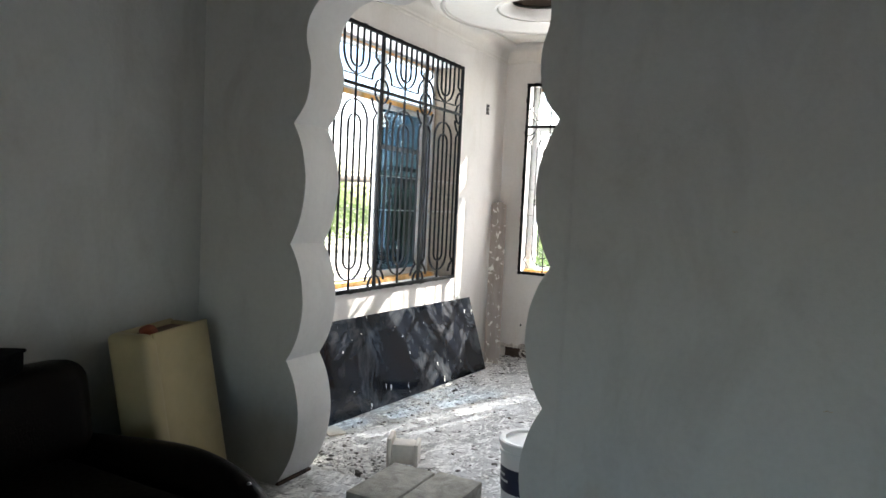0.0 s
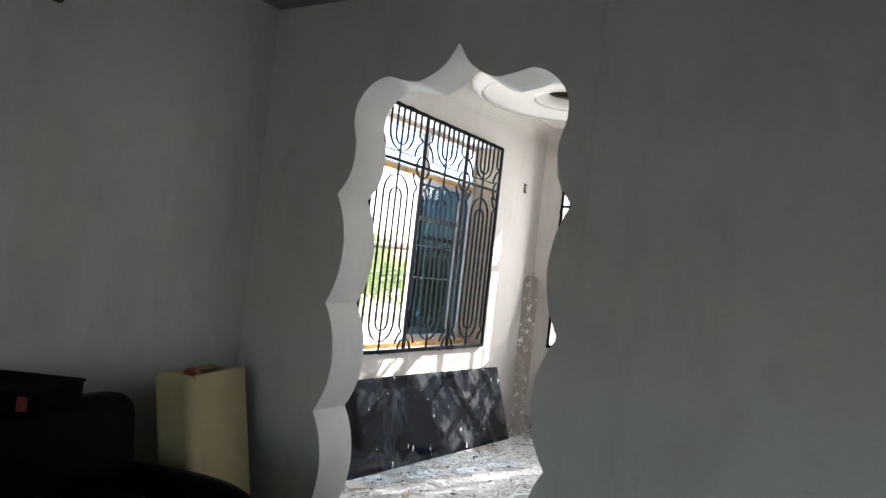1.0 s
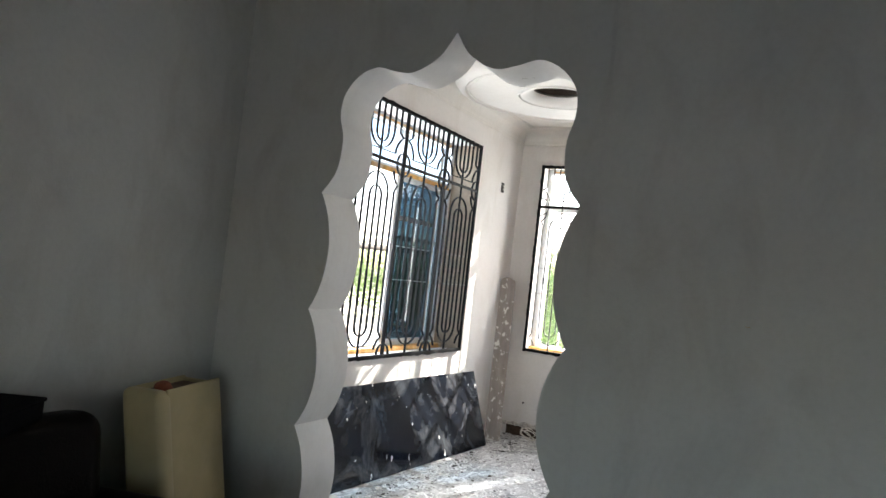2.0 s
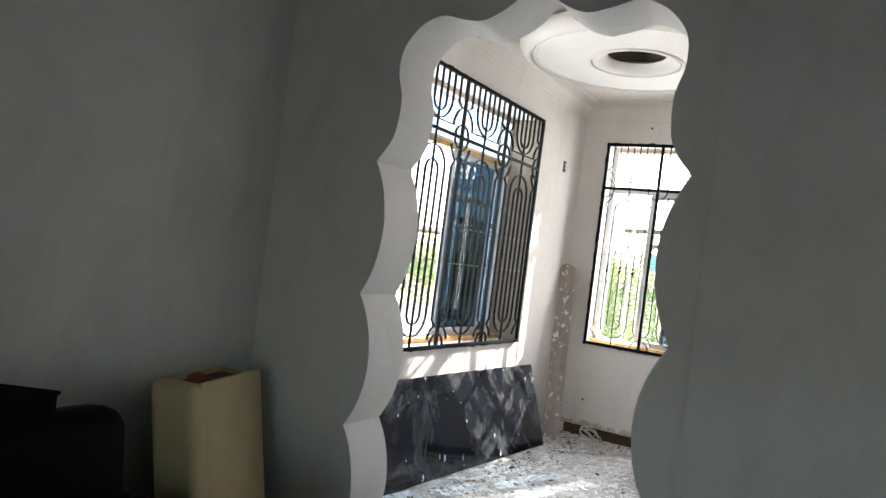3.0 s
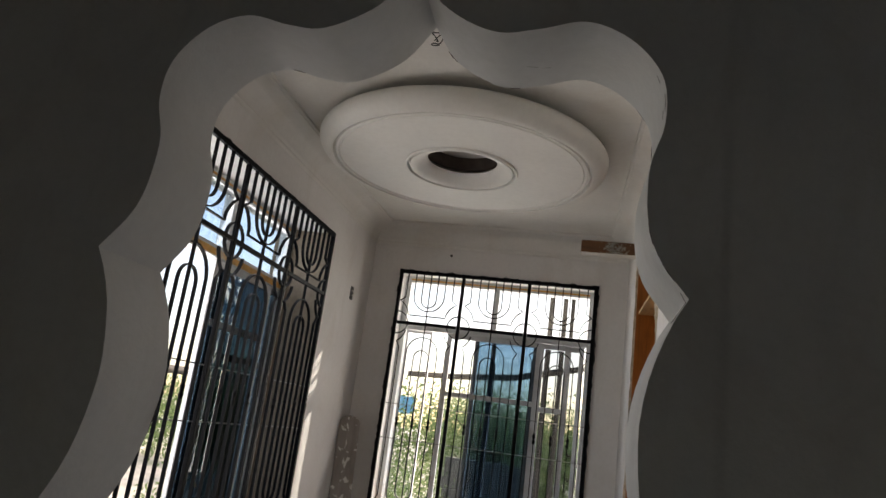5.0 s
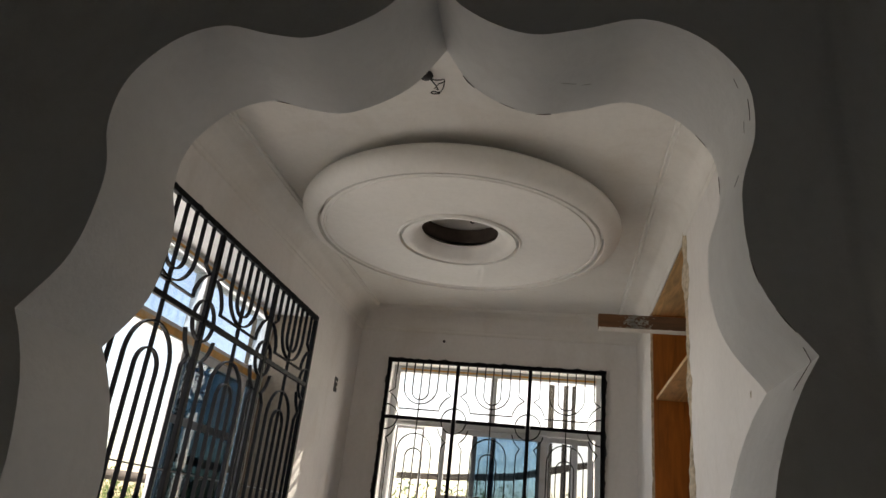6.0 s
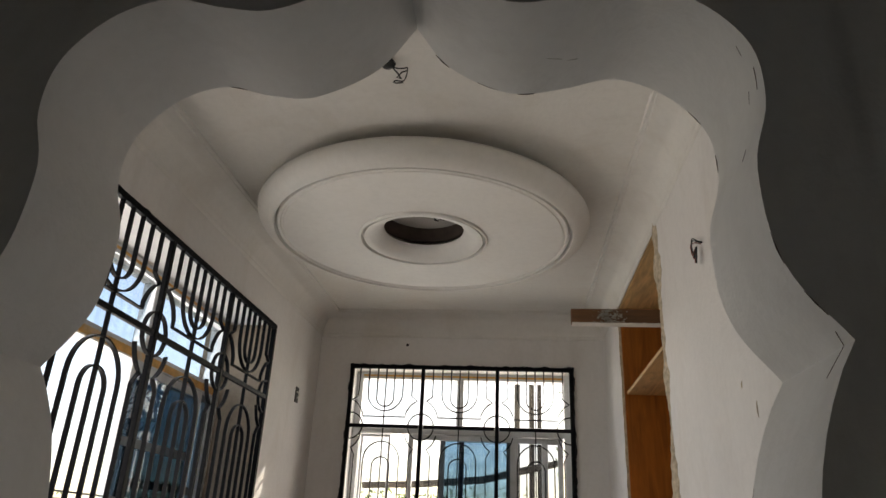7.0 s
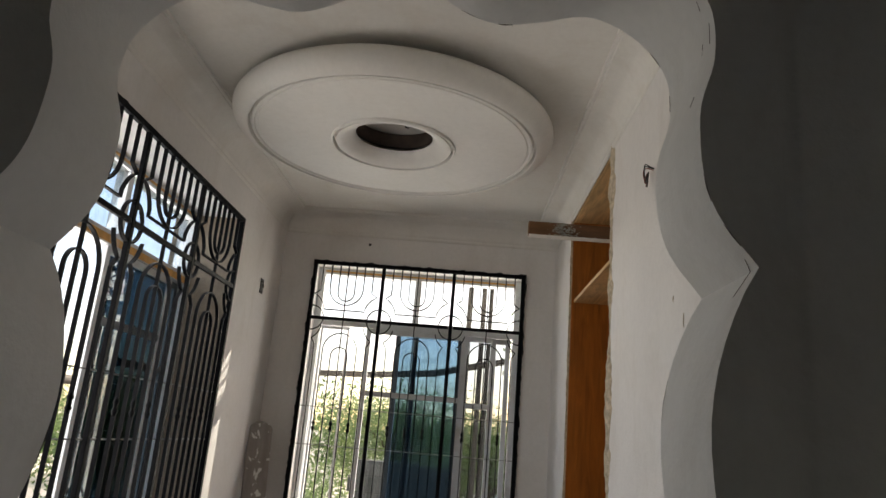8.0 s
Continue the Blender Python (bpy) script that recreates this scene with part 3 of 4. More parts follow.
    vi = [[bm.verts.new((x, y, z)) for x, z in ins] for y in (0.0, 0.018)]
    vo = [[bm.verts.new((x, y, z)) for x, z in outs] for y in (0.0, 0.018)]
    n = len(loop)
    for i in range(n):
        j = (i + 1) % n
        bm.faces.new((vi[0][i], vi[0][j], vo[0][j], vo[0][i]))
        bm.faces.new((vi[1][i], vo[1][i], vo[1][j], vi[1][j]))
        bm.faces.new((vo[0][i], vo[0][j], vo[1][j], vo[1][i]))
        bm.faces.new((vi[0][j], vi[0][i], vi[1][i], vi[1][j]))
    part("paint_smear", bm, M_SMEAR, g, "ragged black paint run onto the wall")
    return g


# local x runs along the wall as seen from the room, local y points out of the room
M_SIDE = Matrix(((SKEW, -1, 0, XL + 0.004 - SKEW * (LW[1] - LW[0])), (1, SKEW, 0, LW[0]), (0, 0, 1, LW[2]), (0, 0, 0, 1)))
M_FAR = Matrix(((1, 0, 0, FW[0]), (0, 1, 0, YF - 0.004), (0, 0, 1, FW[2]), (0, 0, 0, 1)))
SW, SH, TW, TH = LW[1] - LW[0], LW[3] - LW[2], FW[1] - FW[0], FW[3] - FW[2]
build_grille("window_guard", SW, SH, M_SIDE @ pose(0, -0.012, 0), "black wrought iron guard of loops over the wide window")
build_grille("window_guard", TW, TH, M_FAR @ pose(0, -0.012, 0), "black wrought iron guard of loops on the end wall")


def build_window(name, w, h, m, y0, split, sashes, label):
    """White aluminium window in the outer part of the wall: fixed lights over sliding sashes."""
    o = thing(name, label, "window", m, kind="structure")
    y1, f = y0 + 0.085, 0.046
    tr = h - 0.38
    for a, b in (((0, y0, 0), (w, y1, f)), ((0, y0, h - f), (w, y1, h)), ((0, y0, f), (f, y1, h - f)), ((w - f, y0, f), (w, y1, h - f))):
        part("window_frame", boxes((a, b), bevel=0.003), M_ALU, o)
    part("transom", boxes(((f, y0, tr - 0.03), (w - f, y1, tr + 0.03)), bevel=0.003), M_ALU, o)
    part("mullion", boxes(((split - 0.022, y0 + 0.01, tr + 0.03), (split + 0.022, y1 - 0.01, h - f)), bevel=0.003), M_ALU, o)
    for a, b in ((f, split - 0.022), (split + 0.022, w - f)):
        part("pane", boxes(((a - 0.004, y0 + 0.04, tr + 0.026), (b + 0.004, y0 + 0.044, h - f + 0.004))), M_PALE_BLUE if w > 1.6 else M_CLEAR, o)
    for a, b, track, frame_mat, rail, pane_mat, lab in sashes:
        y = y0 + 0.004 + 0.026 * track
        s = thing("sash", lab, "", None)
        s.parent = o
        st, z0, z1 = (0.015 if a < 0.1 else 0.034), f + 0.002, tr - 0.032
        for p, q in (((a, y, z0), (a + st, y + 0.023, z1)), ((b - st, y, z0), (b, y + 0.023, z1)), ((a + st, y, z0), (b - st, y + 0.023, z0 + st)), ((a + st, y, z1 - st), (b - st, y + 0.023, z1))):
            part("sash_bar", boxes((p, q), bevel=0.002), frame_mat, s)
        if rail:
            part("sash_bar", boxes(((a + st, y + 0.002, rail - 0.018), (b - st, y + 0.021, rail + 0.018)), bevel=0.002), M_ALU_DARK if pane_mat is M_DARK_GLASS else frame_mat, s)
        if pane_mat:
            part("pane", boxes(((a + st - 0.004, y + 0.010, z0 + st - 0.004), (b - st + 0.004, y + 0.014, z1 - st + 0.004))), pane_mat, s)
    # film left on the frame after fitting, and the bare sill strip
    part("protective_film", boxes(((f, y0 - 0.003, h - 0.030), (w - f, y0, h - 0.018))), M_FILM, o, "orange film left on the head of the frame")
    if w > 1.6:
        part("protective_film", boxes(((f, y0 - 0.003, tr - 0.024), (w - f, y0, tr + 0.010))), M_FILM, o, "orange film left on the transom")
    part("sill_strip", boxes(((0.004, y0 - 0.07, 0.0), (w - 0.004, y0 - 0.001, 0.034)), bevel=0.004), M_FILM, o, "orange brown strip along the sill")
    return o


BLUE, CLEAR, DARK, OPEN, PALE = "sliding sash with blue tinted glass", "sliding white sash with clear glass", "sliding sash with dark blue tinted glass", "slim grey frame without a pane", "slim white sash with dusty clear glass"
build_window("window_1", SW, SH, M_SIDE, 0.245, 1.02, [(0.93, 1.60, 0, M_ALU, 1.03, M_DARK_GLASS, DARK), (1.03, 1.74, 1, M_ALU_DARK, 0.88, M_DARK_GLASS, DARK)],
             "white aluminium sliding window, half open, with dark tinted panes")
build_window("window_2", TW, TH, M_FAR, 0.195, 0.714,
             [(0.38, 1.085, 0, M_ALU, 0.915, M_CLEAR, CLEAR), (0.59, 1.06, 1, M_ALU_DARK, None, M_BLUE, BLUE), (0.714, 1.075, 2, M_ALU_DARK, None, None, OPEN),
              (1.07, 1.29, 1, M_ALU, 0.887, M_DUSTY, PALE), (1.262, 1.395, 2, M_ALU, None, M_DUSTY, PALE), (0.05, 0.252, 2, M_ALU, None, M_CLEAR, PALE)],
             "white aluminium sliding window, partly open, with blue tinted panes")


# ---- niche with the built-in cabinet ----
def build_cabinet():
    y0, y1, top = NICHE
    c = thing("built_in_cabinet", "orange veneered built-in cabinet carcass set into the broken wall", "cabinet", pose(XR, y0, 0))
    w, d, t = y1 - y0, 0.47, 0.018
    h = top - 0.006
    part("side_panel", boxes(((0.006, w - 0.006 - t, 0), (d, w - 0.006, h)), bevel=0.001), M_CABINET, c)
    part("side_panel", boxes(((0.02, 0.014, 0), (d, 0.014 + t, h)), bevel=0.001), M_CABINET, c)
    part("back_panel", boxes(((d, 0.014, 0), (d + 0.008, w - 0.006, h))), M_CABINET, c)
    part("top_panel", boxes(((0.006, 0.014 + t, h - t), (d, w - 0.006 - t, h)), bevel=0.001), M_CABINET_RAW, c, "pale raw board top")
    for z in (2.275, 1.0, 0.08):
        part("shelf", boxes(((0.02, 0.014 + t, z), (d, w - 0.006 - t, z + t)), bevel=0.001), M_CABINET_RAW, c, "pale raw board shelf")
    return c


build_cabinet()
b = part("timber_batten", boxes(((0.452, 1.815, 2.348), (1.270, 1.850, 2.410)), bevel=0.003), M_BATTEN)
tagged(b, "brown sawn batten sticking out of the cabinet, dabbed with plaster", "batten")


def build_broken_edge():
    """Ragged plaster lips along the niche's upright edges and head."""
    y0, y1, top = NICHE
    for y, s, hi in ((y0, -1, top + 0.10), (y1, 1, top)):
        bm = bmesh.new()
        rows, n = [], 150
        for k in range(n + 1):
            z = hi * k / n
            j = noise.noise(Vector((s * 3.3, z * 9, 0.4))) + 0.6 * noise.noise(Vector((s * 7.3, z * 31, 1.4)))
            w = (0.020 + 0.040 * j + 0.03 * abs(noise.noise(Vector((2.2, z * 17, 0.9))))) if s < 0 else (0.010 + 0.010 * j)
            thick = 1.0 if s < 0 else 0.5
            if hi > top and z > top - 0.16:
                f = min(1.0, (z - top + 0.16) / 0.26)
                w = w * (1 - f) ** 1.5 + 0.10 * f * (1 - f)
            inner, outer = y - s * (0.012 + 0.006 * j) * (1 if z < top else max(0.0, 1 - (z - top) / 0.09)), y + s * max(0.003, w)
            rows.append([bm.verts.new(p) for p in ((XR + 0.03, inner, z), (XR - thick * max(0.003, 0.011 + 0.009 * j), inner + s * 0.006, z), (XR - 0.001, outer, z), (XR + 0.03, outer, z))])
        for p, q in zip(rows, rows[1:]):
            for i in range(4):
                bm.faces.new((p[i], p[(i + 1) % 4], q[(i + 1) % 4], q[i]))
        bm.faces.new(rows[0])
        bm.faces.new(rows[-1][::-1])
        tagged(part("trim", bm, M_BROKEN), "ragged broken plaster edge round the cabinet", "plaster edge", kind="structure")


build_broken_edge()


# ---- alcove: loose things ----
def build_stone_slab():
    """A long polished slab on edge, leaning on the wall under the window."""
    near, far, t = (-1.035, 0.62), (-0.85, 2.91), 0.02
    bm = bmesh.new()
    n = 24
    rows = []
    for k in range(n + 1):
        f = k / n
        foot = Vector((near[0] + (far[0] - near[0]) * f, near[1] + (far[1] - near[1]) * f, 0.004))
        top_x = -1.062 - SKEW * (LW[1] - foot.y)
        lean = top_x - foot.x
        high = math.sqrt(0.645 ** 2 - lean ** 2)
        head = Vector((top_x, foot.y + 0.03 * f, high))
        up = (head - foot).normalized()
        out = Vector((up.z, 0, -up.x))
        chip = 0.004 * noise.noise(Vector((f * 30, 1, 2)))
        rows.append([bm.verts.new(v) for v in (foot, head + up * chip, head + up * chip - out * t, foot - out * t)])
    for p, q in zip(rows, rows[1:]):
        for i in range(4):
            bm.faces.new((p[i], p[(i + 1) % 4], q[(i + 1) % 4], q[i]))
    bm.faces.new(rows[0])
    bm.faces.new(rows[-1][::-1])
    ob = part("stone_slab", bm, M_SLAB, smooth=50)
    tagged(ob, "long polished black stone slab leaning under the window, spotted with paint", "stone slab")


build_stone_slab()


def build_plank():
    bm = bmesh.new()
    w, t, h = 0.142, 0.03, 1.50
    out = [(-w / 2, 0), (-w / 2, h - 0.05), *[(-w / 2 * math.cos(radians(q)), h - 0.05 + 0.05 * math.sin(radians(q))) for q in range(15, 180, 15)], (w / 2, h - 0.05), (w / 2, 0)]
    a = [bm.verts.new((x, 0, z)) for x, z in out]
    c = [bm.verts.new((x, t, z)) for x, z in out]
    bm.faces.new(a)
    bm.faces.new(c[::-1])
    for i in range(len(out)):
        j = (i + 1) % len(out)
        bm.faces.new((a[j], a[i], c[i], c[j]))
    bmesh.ops.bevel(bm, geom=[e for e in bm.edges if len(e.link_faces) == 2 and e.calc_face_angle(0) > 1.2], offset=0.004, segments=1, affect="EDGES")
    ob = part("wooden_plank", bm, M_PLANK)
    ob.matrix_world = pose(-0.89, 3.13, 0.002, -11.5, 0, 24)
    tagged(ob, "paint-splashed wooden plank with a rounded end leaning in the corner", "plank")


build_plank()

# bare strip where the skirting is missing, with a crumbling plaster lip above it
tagged(part("baseboard", boxes(((XL + 0.16, YF - 0.012, 0), (XR, YF + 0.001, 0.088)), bevel=0.002), M_SKIRT), "dark brown bare strip along the foot of the end wall", "skirting", kind="structure")
bm = bmesh.new()
rows = []
for k in range(121):
    x = XL + 0.05 + (XR - XL - 0.06) * k / 120
    j = noise.noise(Vector((x * 11, 3, 1))) + 0.5 * noise.noise(Vector((x * 37, 5, 1)))
    rows.append([bm.verts.new(v) for v in ((x, YF + 0.002, 0.085), (x, YF - 0.018 - 0.005 * j, 0.088 + 0.005 * j), (x, YF - 0.004, 0.108 + 0.018 * max(-0.5, j)), (x, YF + 0.002, 0.11 + 0.018 * max(-0.5, j)))])
for p, q in zip(rows, rows[1:]):
    for i in range(4):
        bm.faces.new((p[i], p[(i + 1) % 4], q[(i + 1) % 4], q[i]))
rnd = random.Random(8)
for k in range(46):
    made = bmesh.ops.create_icosphere(bm, subdivisions=2, radius=rnd.uniform(0.010, 0.030) if k % 3 else rnd.uniform(0.024, 0.038))["verts"]
    c = Vector((rnd.uniform(XL + 0.1, XR - 0.03), YF - 0.004, 0.097 + rnd.uniform(0, 0.014)))
    for v in made:
        v.co = c + Vector((v.co.x * 1.3, v.co.y * 0.5, v.co.z * 0.75)) * (1 + 0.35 * noise.noise(v.co * 60 + c * 7))
tagged(part("trim", bm, M_LIP), "crumbling plaster lip above the bare skirting strip", "plaster edge", kind="structure")


def build_bucket():
    b = thing("paint_bucket", "large white plastic paint bucket with a lid and navy label", "bucket", pose(0.475, 0.40, 0, 0, 0, 205))
    bm = lathe(bmesh.new(), [(0, 0), (0.118, 0), (0.122, 0.006), (0.136, 0.30), (0.142, 0.303), (0.142, 0.318), (0.137, 0.322), (0.138, 0.345), (0.134, 0.345), (0.118, 0.01), (0, 0.01)], 48)
    part("pail", bm, M_BUCKET, b, smooth=40)
    bm = lathe(bmesh.new(), [(0, 0.352), (0.112, 0.352), (0.118, 0.364), (0.138, 0.366), (0.146, 0.360), (0.146, 0.338), (0.141, 0.338), (0.141, 0.349), (0.0, 0.349)], 48)
    part("lid", bm, M_BUCKET, b, "white plastic lid with a raised rim", smooth=40)
    bm = bmesh.new()
    n = 26
    rows = [[bm.verts.new(((r + 0.0012) * math.cos(a), (r + 0.0012) * math.sin(a), z)) for z, r in ((0.13, 0.128), (0.245, 0.1335))] for a in (radians(-100 + 200 * k / n) for k in range(n + 1))]
    for p, q in zip(rows, rows[1:]):
        bm.faces.new((p[0], q[0], q[1], p[1]))
    lab = part("label", bm, M_NAVY, b, "navy printed label", smooth=40)
    bm = bmesh.new()
    for z, a0, a1 in ((0.205, -70, -20), (0.205, -10, 30), (0.178, -60, 40), (0.155, -50, 10)):
        rows = [[bm.verts.new((rr * math.cos(a), rr * math.sin(a), zz)) for zz, rr in ((z, 0.1345), (z + 0.011, 0.135))] for a in (radians(a0 + (a1 - a0) * k / 8) for k in range(9))]
        for p, q in zip(rows, rows[1:]):
            bm.faces.new((p[0], q[0], q[1], p[1]))
    part("print_bar", bm, M_PRINT, lab, smooth=40)
    bm = tube(bmesh.new(), [(0, 0.146 * math.cos(radians(a)), 0.312 - 0.14 * math.sin(radians(a))) for a in range(0, 181, 10)], 0.0025)
    part("handle", bm, M_CHROME, b, "wire handle", smooth=60)


build_bucket()


def build_block(x, y, turn, l, w, h):
    bm = bmesh.new()
    box(bm, (-l / 2, -w / 2, 0), (l / 2, w / 2, h), 0.008)
    bmesh.ops.subdivide_edges(bm, edges=[e for e in bm.edges if e.calc_length() > 0.1], cuts=5, use_grid_fill=True)
    for v in bm.verts:
        v.co += 0.0035 * noise.noise_vector(v.co * 17 + Vector((x, y, 0)) * 9)
        v.co.z = max(0.0, v.co.z)
    ob = part("cement_block", bm, M_BLOCK, smooth=40)
    ob.matrix_world = pose(x, y, 0.001, 0, 0, turn)
    return tagged(ob, "grey solid cement block lying on the dusty floor", "block", "cement blocks")


BLOCK_TURN = 90
for k, (x, y) in enumerate(((-0.115, 0.16), (0.128, 0.18))):
    build_block(x, y, BLOCK_TURN, 0.43, 0.235, 0.105)

# plastic off-cut of I section
bm = boxes(((-0.065, -0.055, 0), (-0.045, 0.055, 0.125)), ((0.042, -0.05, 0.015), (0.06, 0.05, 0.105)), bevel=0.006)
box(bm, (-0.05, -0.042, 0.02), (0.045, 0.042, 0.10), 0.01)
ob = part("plastic_offcut", bm, M_OFFCUT, smooth=40)
ob.matrix_world = pose(-0.30, 0.585, 0.002, 0, 0, 22) @ Matrix.Scale(1.35, 4)
tagged(ob, "dusty white spool-shaped off-cut standing on the floor", "off-cut")


def build_flat_piece(name, x, y, turn, l, w, t, tilt, label, category):
    bm = bmesh.new()
    box(bm, (-l / 2, -w / 2, 0), (l / 2, w / 2, t), 0.002)
    ob = part(name, bm, M_OFFCUT)
    ob.matrix_world = pose(x, y, 0.003 + l / 2 * math.sin(radians(abs(tilt))), 0, tilt, turn)
    return tagged(ob, label, category)


build_flat_piece("board_piece", 0.19, 3.12, 3, 0.52, 0.24, 0.018, 0.0, "pale board off-cut lying flat by the end wall", "board")
build_flat_piece("tile_piece", -0.93, 0.80, -30, 0.14, 0.11, 0.010, 2.0, "small pale tile off-cut at the foot of the slab", "tile")


def build_debris():
    """Crumbs, chips and flakes over the alcove floor."""
    rnd = random.Random(5)
    for name, mat, count, size, label in (("plaster_crumbs", M_DEBRIS, 3000, 0.0062, "white plaster crumbs and paint flakes strewn over the floor"),
                                          ("dark_crumbs", M_DEBRIS_DARK, 1900, 0.0050, "dark chips and dirt strewn over the floor")):
        vs, fs = [], []
        for _ in range(count):
            edge = rnd.random()
            if edge < 0.3:
                x, y = rnd.uniform(XL + 0.05, XR - 0.05), YF - 0.02 - abs(rnd.gauss(0, 0.07))
            elif edge < 0.5:
                y = rnd.uniform(0.5, 3.3)
                x = -0.98 + 0.075 * (y - 0.6) + 0.03 + abs(rnd.gauss(0, 0.10))
            else:
                x, y = rnd.uniform(-0.9, XR - 0.05), rnd.uniform(0.15, 3.4)
            if size < 0.007 and rnd.random() < 0.35:
                x, y = rnd.gauss(-0.5, 0.16), YB + 0.06 + abs(rnd.gauss(0, 0.16))
            if abs(x) > 0.5 and y < YB + 0.05:
                continue
            s, a = size * math.exp(rnd.gauss(0, 0.55)), rnd.uniform(0, 6.28)
            n, h = rnd.choice((4, 5, 6)), s * rnd.uniform(0.1, 0.4)
            o = len(vs)
            rad = [s * rnd.uniform(0.5, 1.0) for _ in range(n)]
            st = rnd.uniform(1.0, 2.2)
            for lev, sc in ((0.0, 1.0), (h, 0.7)):
                for k in range(n):
                    q = 2 * math.pi * k / n
                    px, py = st * rad[k] * sc * math.cos(q), rad[k] * sc * math.sin(q)
                    vs.append((x + px * math.cos(a) - py * math.sin(a), y + px * math.sin(a) + py * math.cos(a), 0.0005 + lev + (rnd.uniform(0, h * 0.4) if lev else 0)))
            fs += [tuple(o + n + k for k in range(n))] + [(o + k, o + (k + 1) % n, o + n + (k + 1) % n, o + n + k) for k in range(n)]
        me = bpy.data.meshes.new(name)
        me.from_pydata(vs, [], fs)
        me.materials.append(mat)
        tagged(new(name, me), label, "debris", kind="stuff")


build_debris()

# open socket box in the side wall
sb = thing("socket_box", "open dark electrical box let into the painted wall", "socket box", Matrix(((0, -1, 0, XL + SKEW * (3.17 - LW[1])), (1, 0, 0, 3.17), (0, 0, 1, 2.29), (0, 0, 0, 1))))
part("rim", boxes(((-0.027, -0.005, -0.045), (0.027, 0.0, -0.039)), ((-0.027, -0.005, 0.039), (0.027, 0.0, 0.045)), ((-0.027, -0.005, -0.039), (-0.022, 0.0, 0.039)), ((0.022, -0.005, -0.039), (0.027, 0.0, 0.039))), M_CABLE, sb)
# no recess: a flat plate whose dark colour gives the shade inside
part("inside", boxes(((-0.022, -0.002, -0.039), (0.022, 0.001, 0.039))), M_CABLE, sb, "flat dark plate for the shaded inside")
part("cable_end", tube(bmesh.new(), [(0.0, 0.0, 0.02), (0.0, -0.012, 0.015), (0.008, -0.015, 0.0), (0.004, -0.008, -0.02)], 0.004), M_OFFCUT, sb, "pale cable end", smooth=60)

# cable ends out of the ceiling and the right wall
cc = thing("ceiling_cable", "black cable tail hanging from the ceiling near the opening", "cable", pose(-0.19, 0.865, ZC))
part("stub", lathe(bmesh.new(), [(0, -0.001), (0.022, -0.001), (0.026, -0.008), (0.018, -0.018), (0, -0.021)], 20), M_CABLE, cc, smooth=50)
bm = tube(bmesh.new(), supple([(0.008, 0, -0.015), (0.03, 0.01, -0.02), (0.052, 0.02, -0.012), (0.06, 0.03, -0.004), (0.056, 0.04, -0.03), (0.048, 0.03, -0.055), (0.026, 0.03, -0.052), (0.018, 0.03, -0.058), (0.03, 0.03, -0.062), (0.05, 0.03, -0.06)], 3), 0.0022)
tube(bm, [(0.01, 0.005, -0.012), (0.03, 0.03, -0.025), (0.042, 0.03, -0.045), (0.03, 0.02, -0.048), (0.044, 0.02, -0.028), (0.058, 0.03, -0.014)], 0.0024)
part("cable_tail", bm, M_CABLE, cc, smooth=60)
wc = thing("wall_cable", "red and black cable ends hanging out of the wall", "cable", pose(XR, 1.172, 2.388))
for mat, dy, k in ((M_CABLE, 0.0, 1.0), (M_COPPER, 0.010, 0.9), (M_CABLE, -0.006, 1.1)):
    bm = tube(bmesh.new(), supple([(0.004, dy - 0.012, 0.028), (-0.014, dy - 0.010, 0.034), (-0.022 * k, dy + 0.012, 0.046 * k), (-0.024, dy + 0.026 * k, 0.036), (-0.022, dy + 0.020, 0.004), (-0.020, dy - 0.008, -0.018 * k), (-0.024, dy + 0.006, -0.012), (-0.02, dy - 0.012 * k, 0.014), (-0.018, dy + 0.012, -0.030 * k)]), 0.0019)
    part("cable_end", bm, mat, wc, smooth=60)

for name, m, label in (("wall_plug", pose(-0.79, YF, 0.31), "small dark wall plug in the end wall"), ("wall_plug", pose(-0.478, YF, 2.715), "small dark wall plug in the end wall")):
    bm = lathe(bmesh.new(), [(0, -0.004), (0.008, -0.004), (0.010, 0.0), (0.008, 0.003), (0.0, 0.003)], 12)
    bmesh.ops.rotate(bm, verts=bm.verts, matrix=Matrix.Rotation(math.pi / 2, 3, "X"))
    ob = part(name, bm, M_CABLE, smooth=40)
    ob.matrix_world = m
    tagged(ob, label, "wall plug")


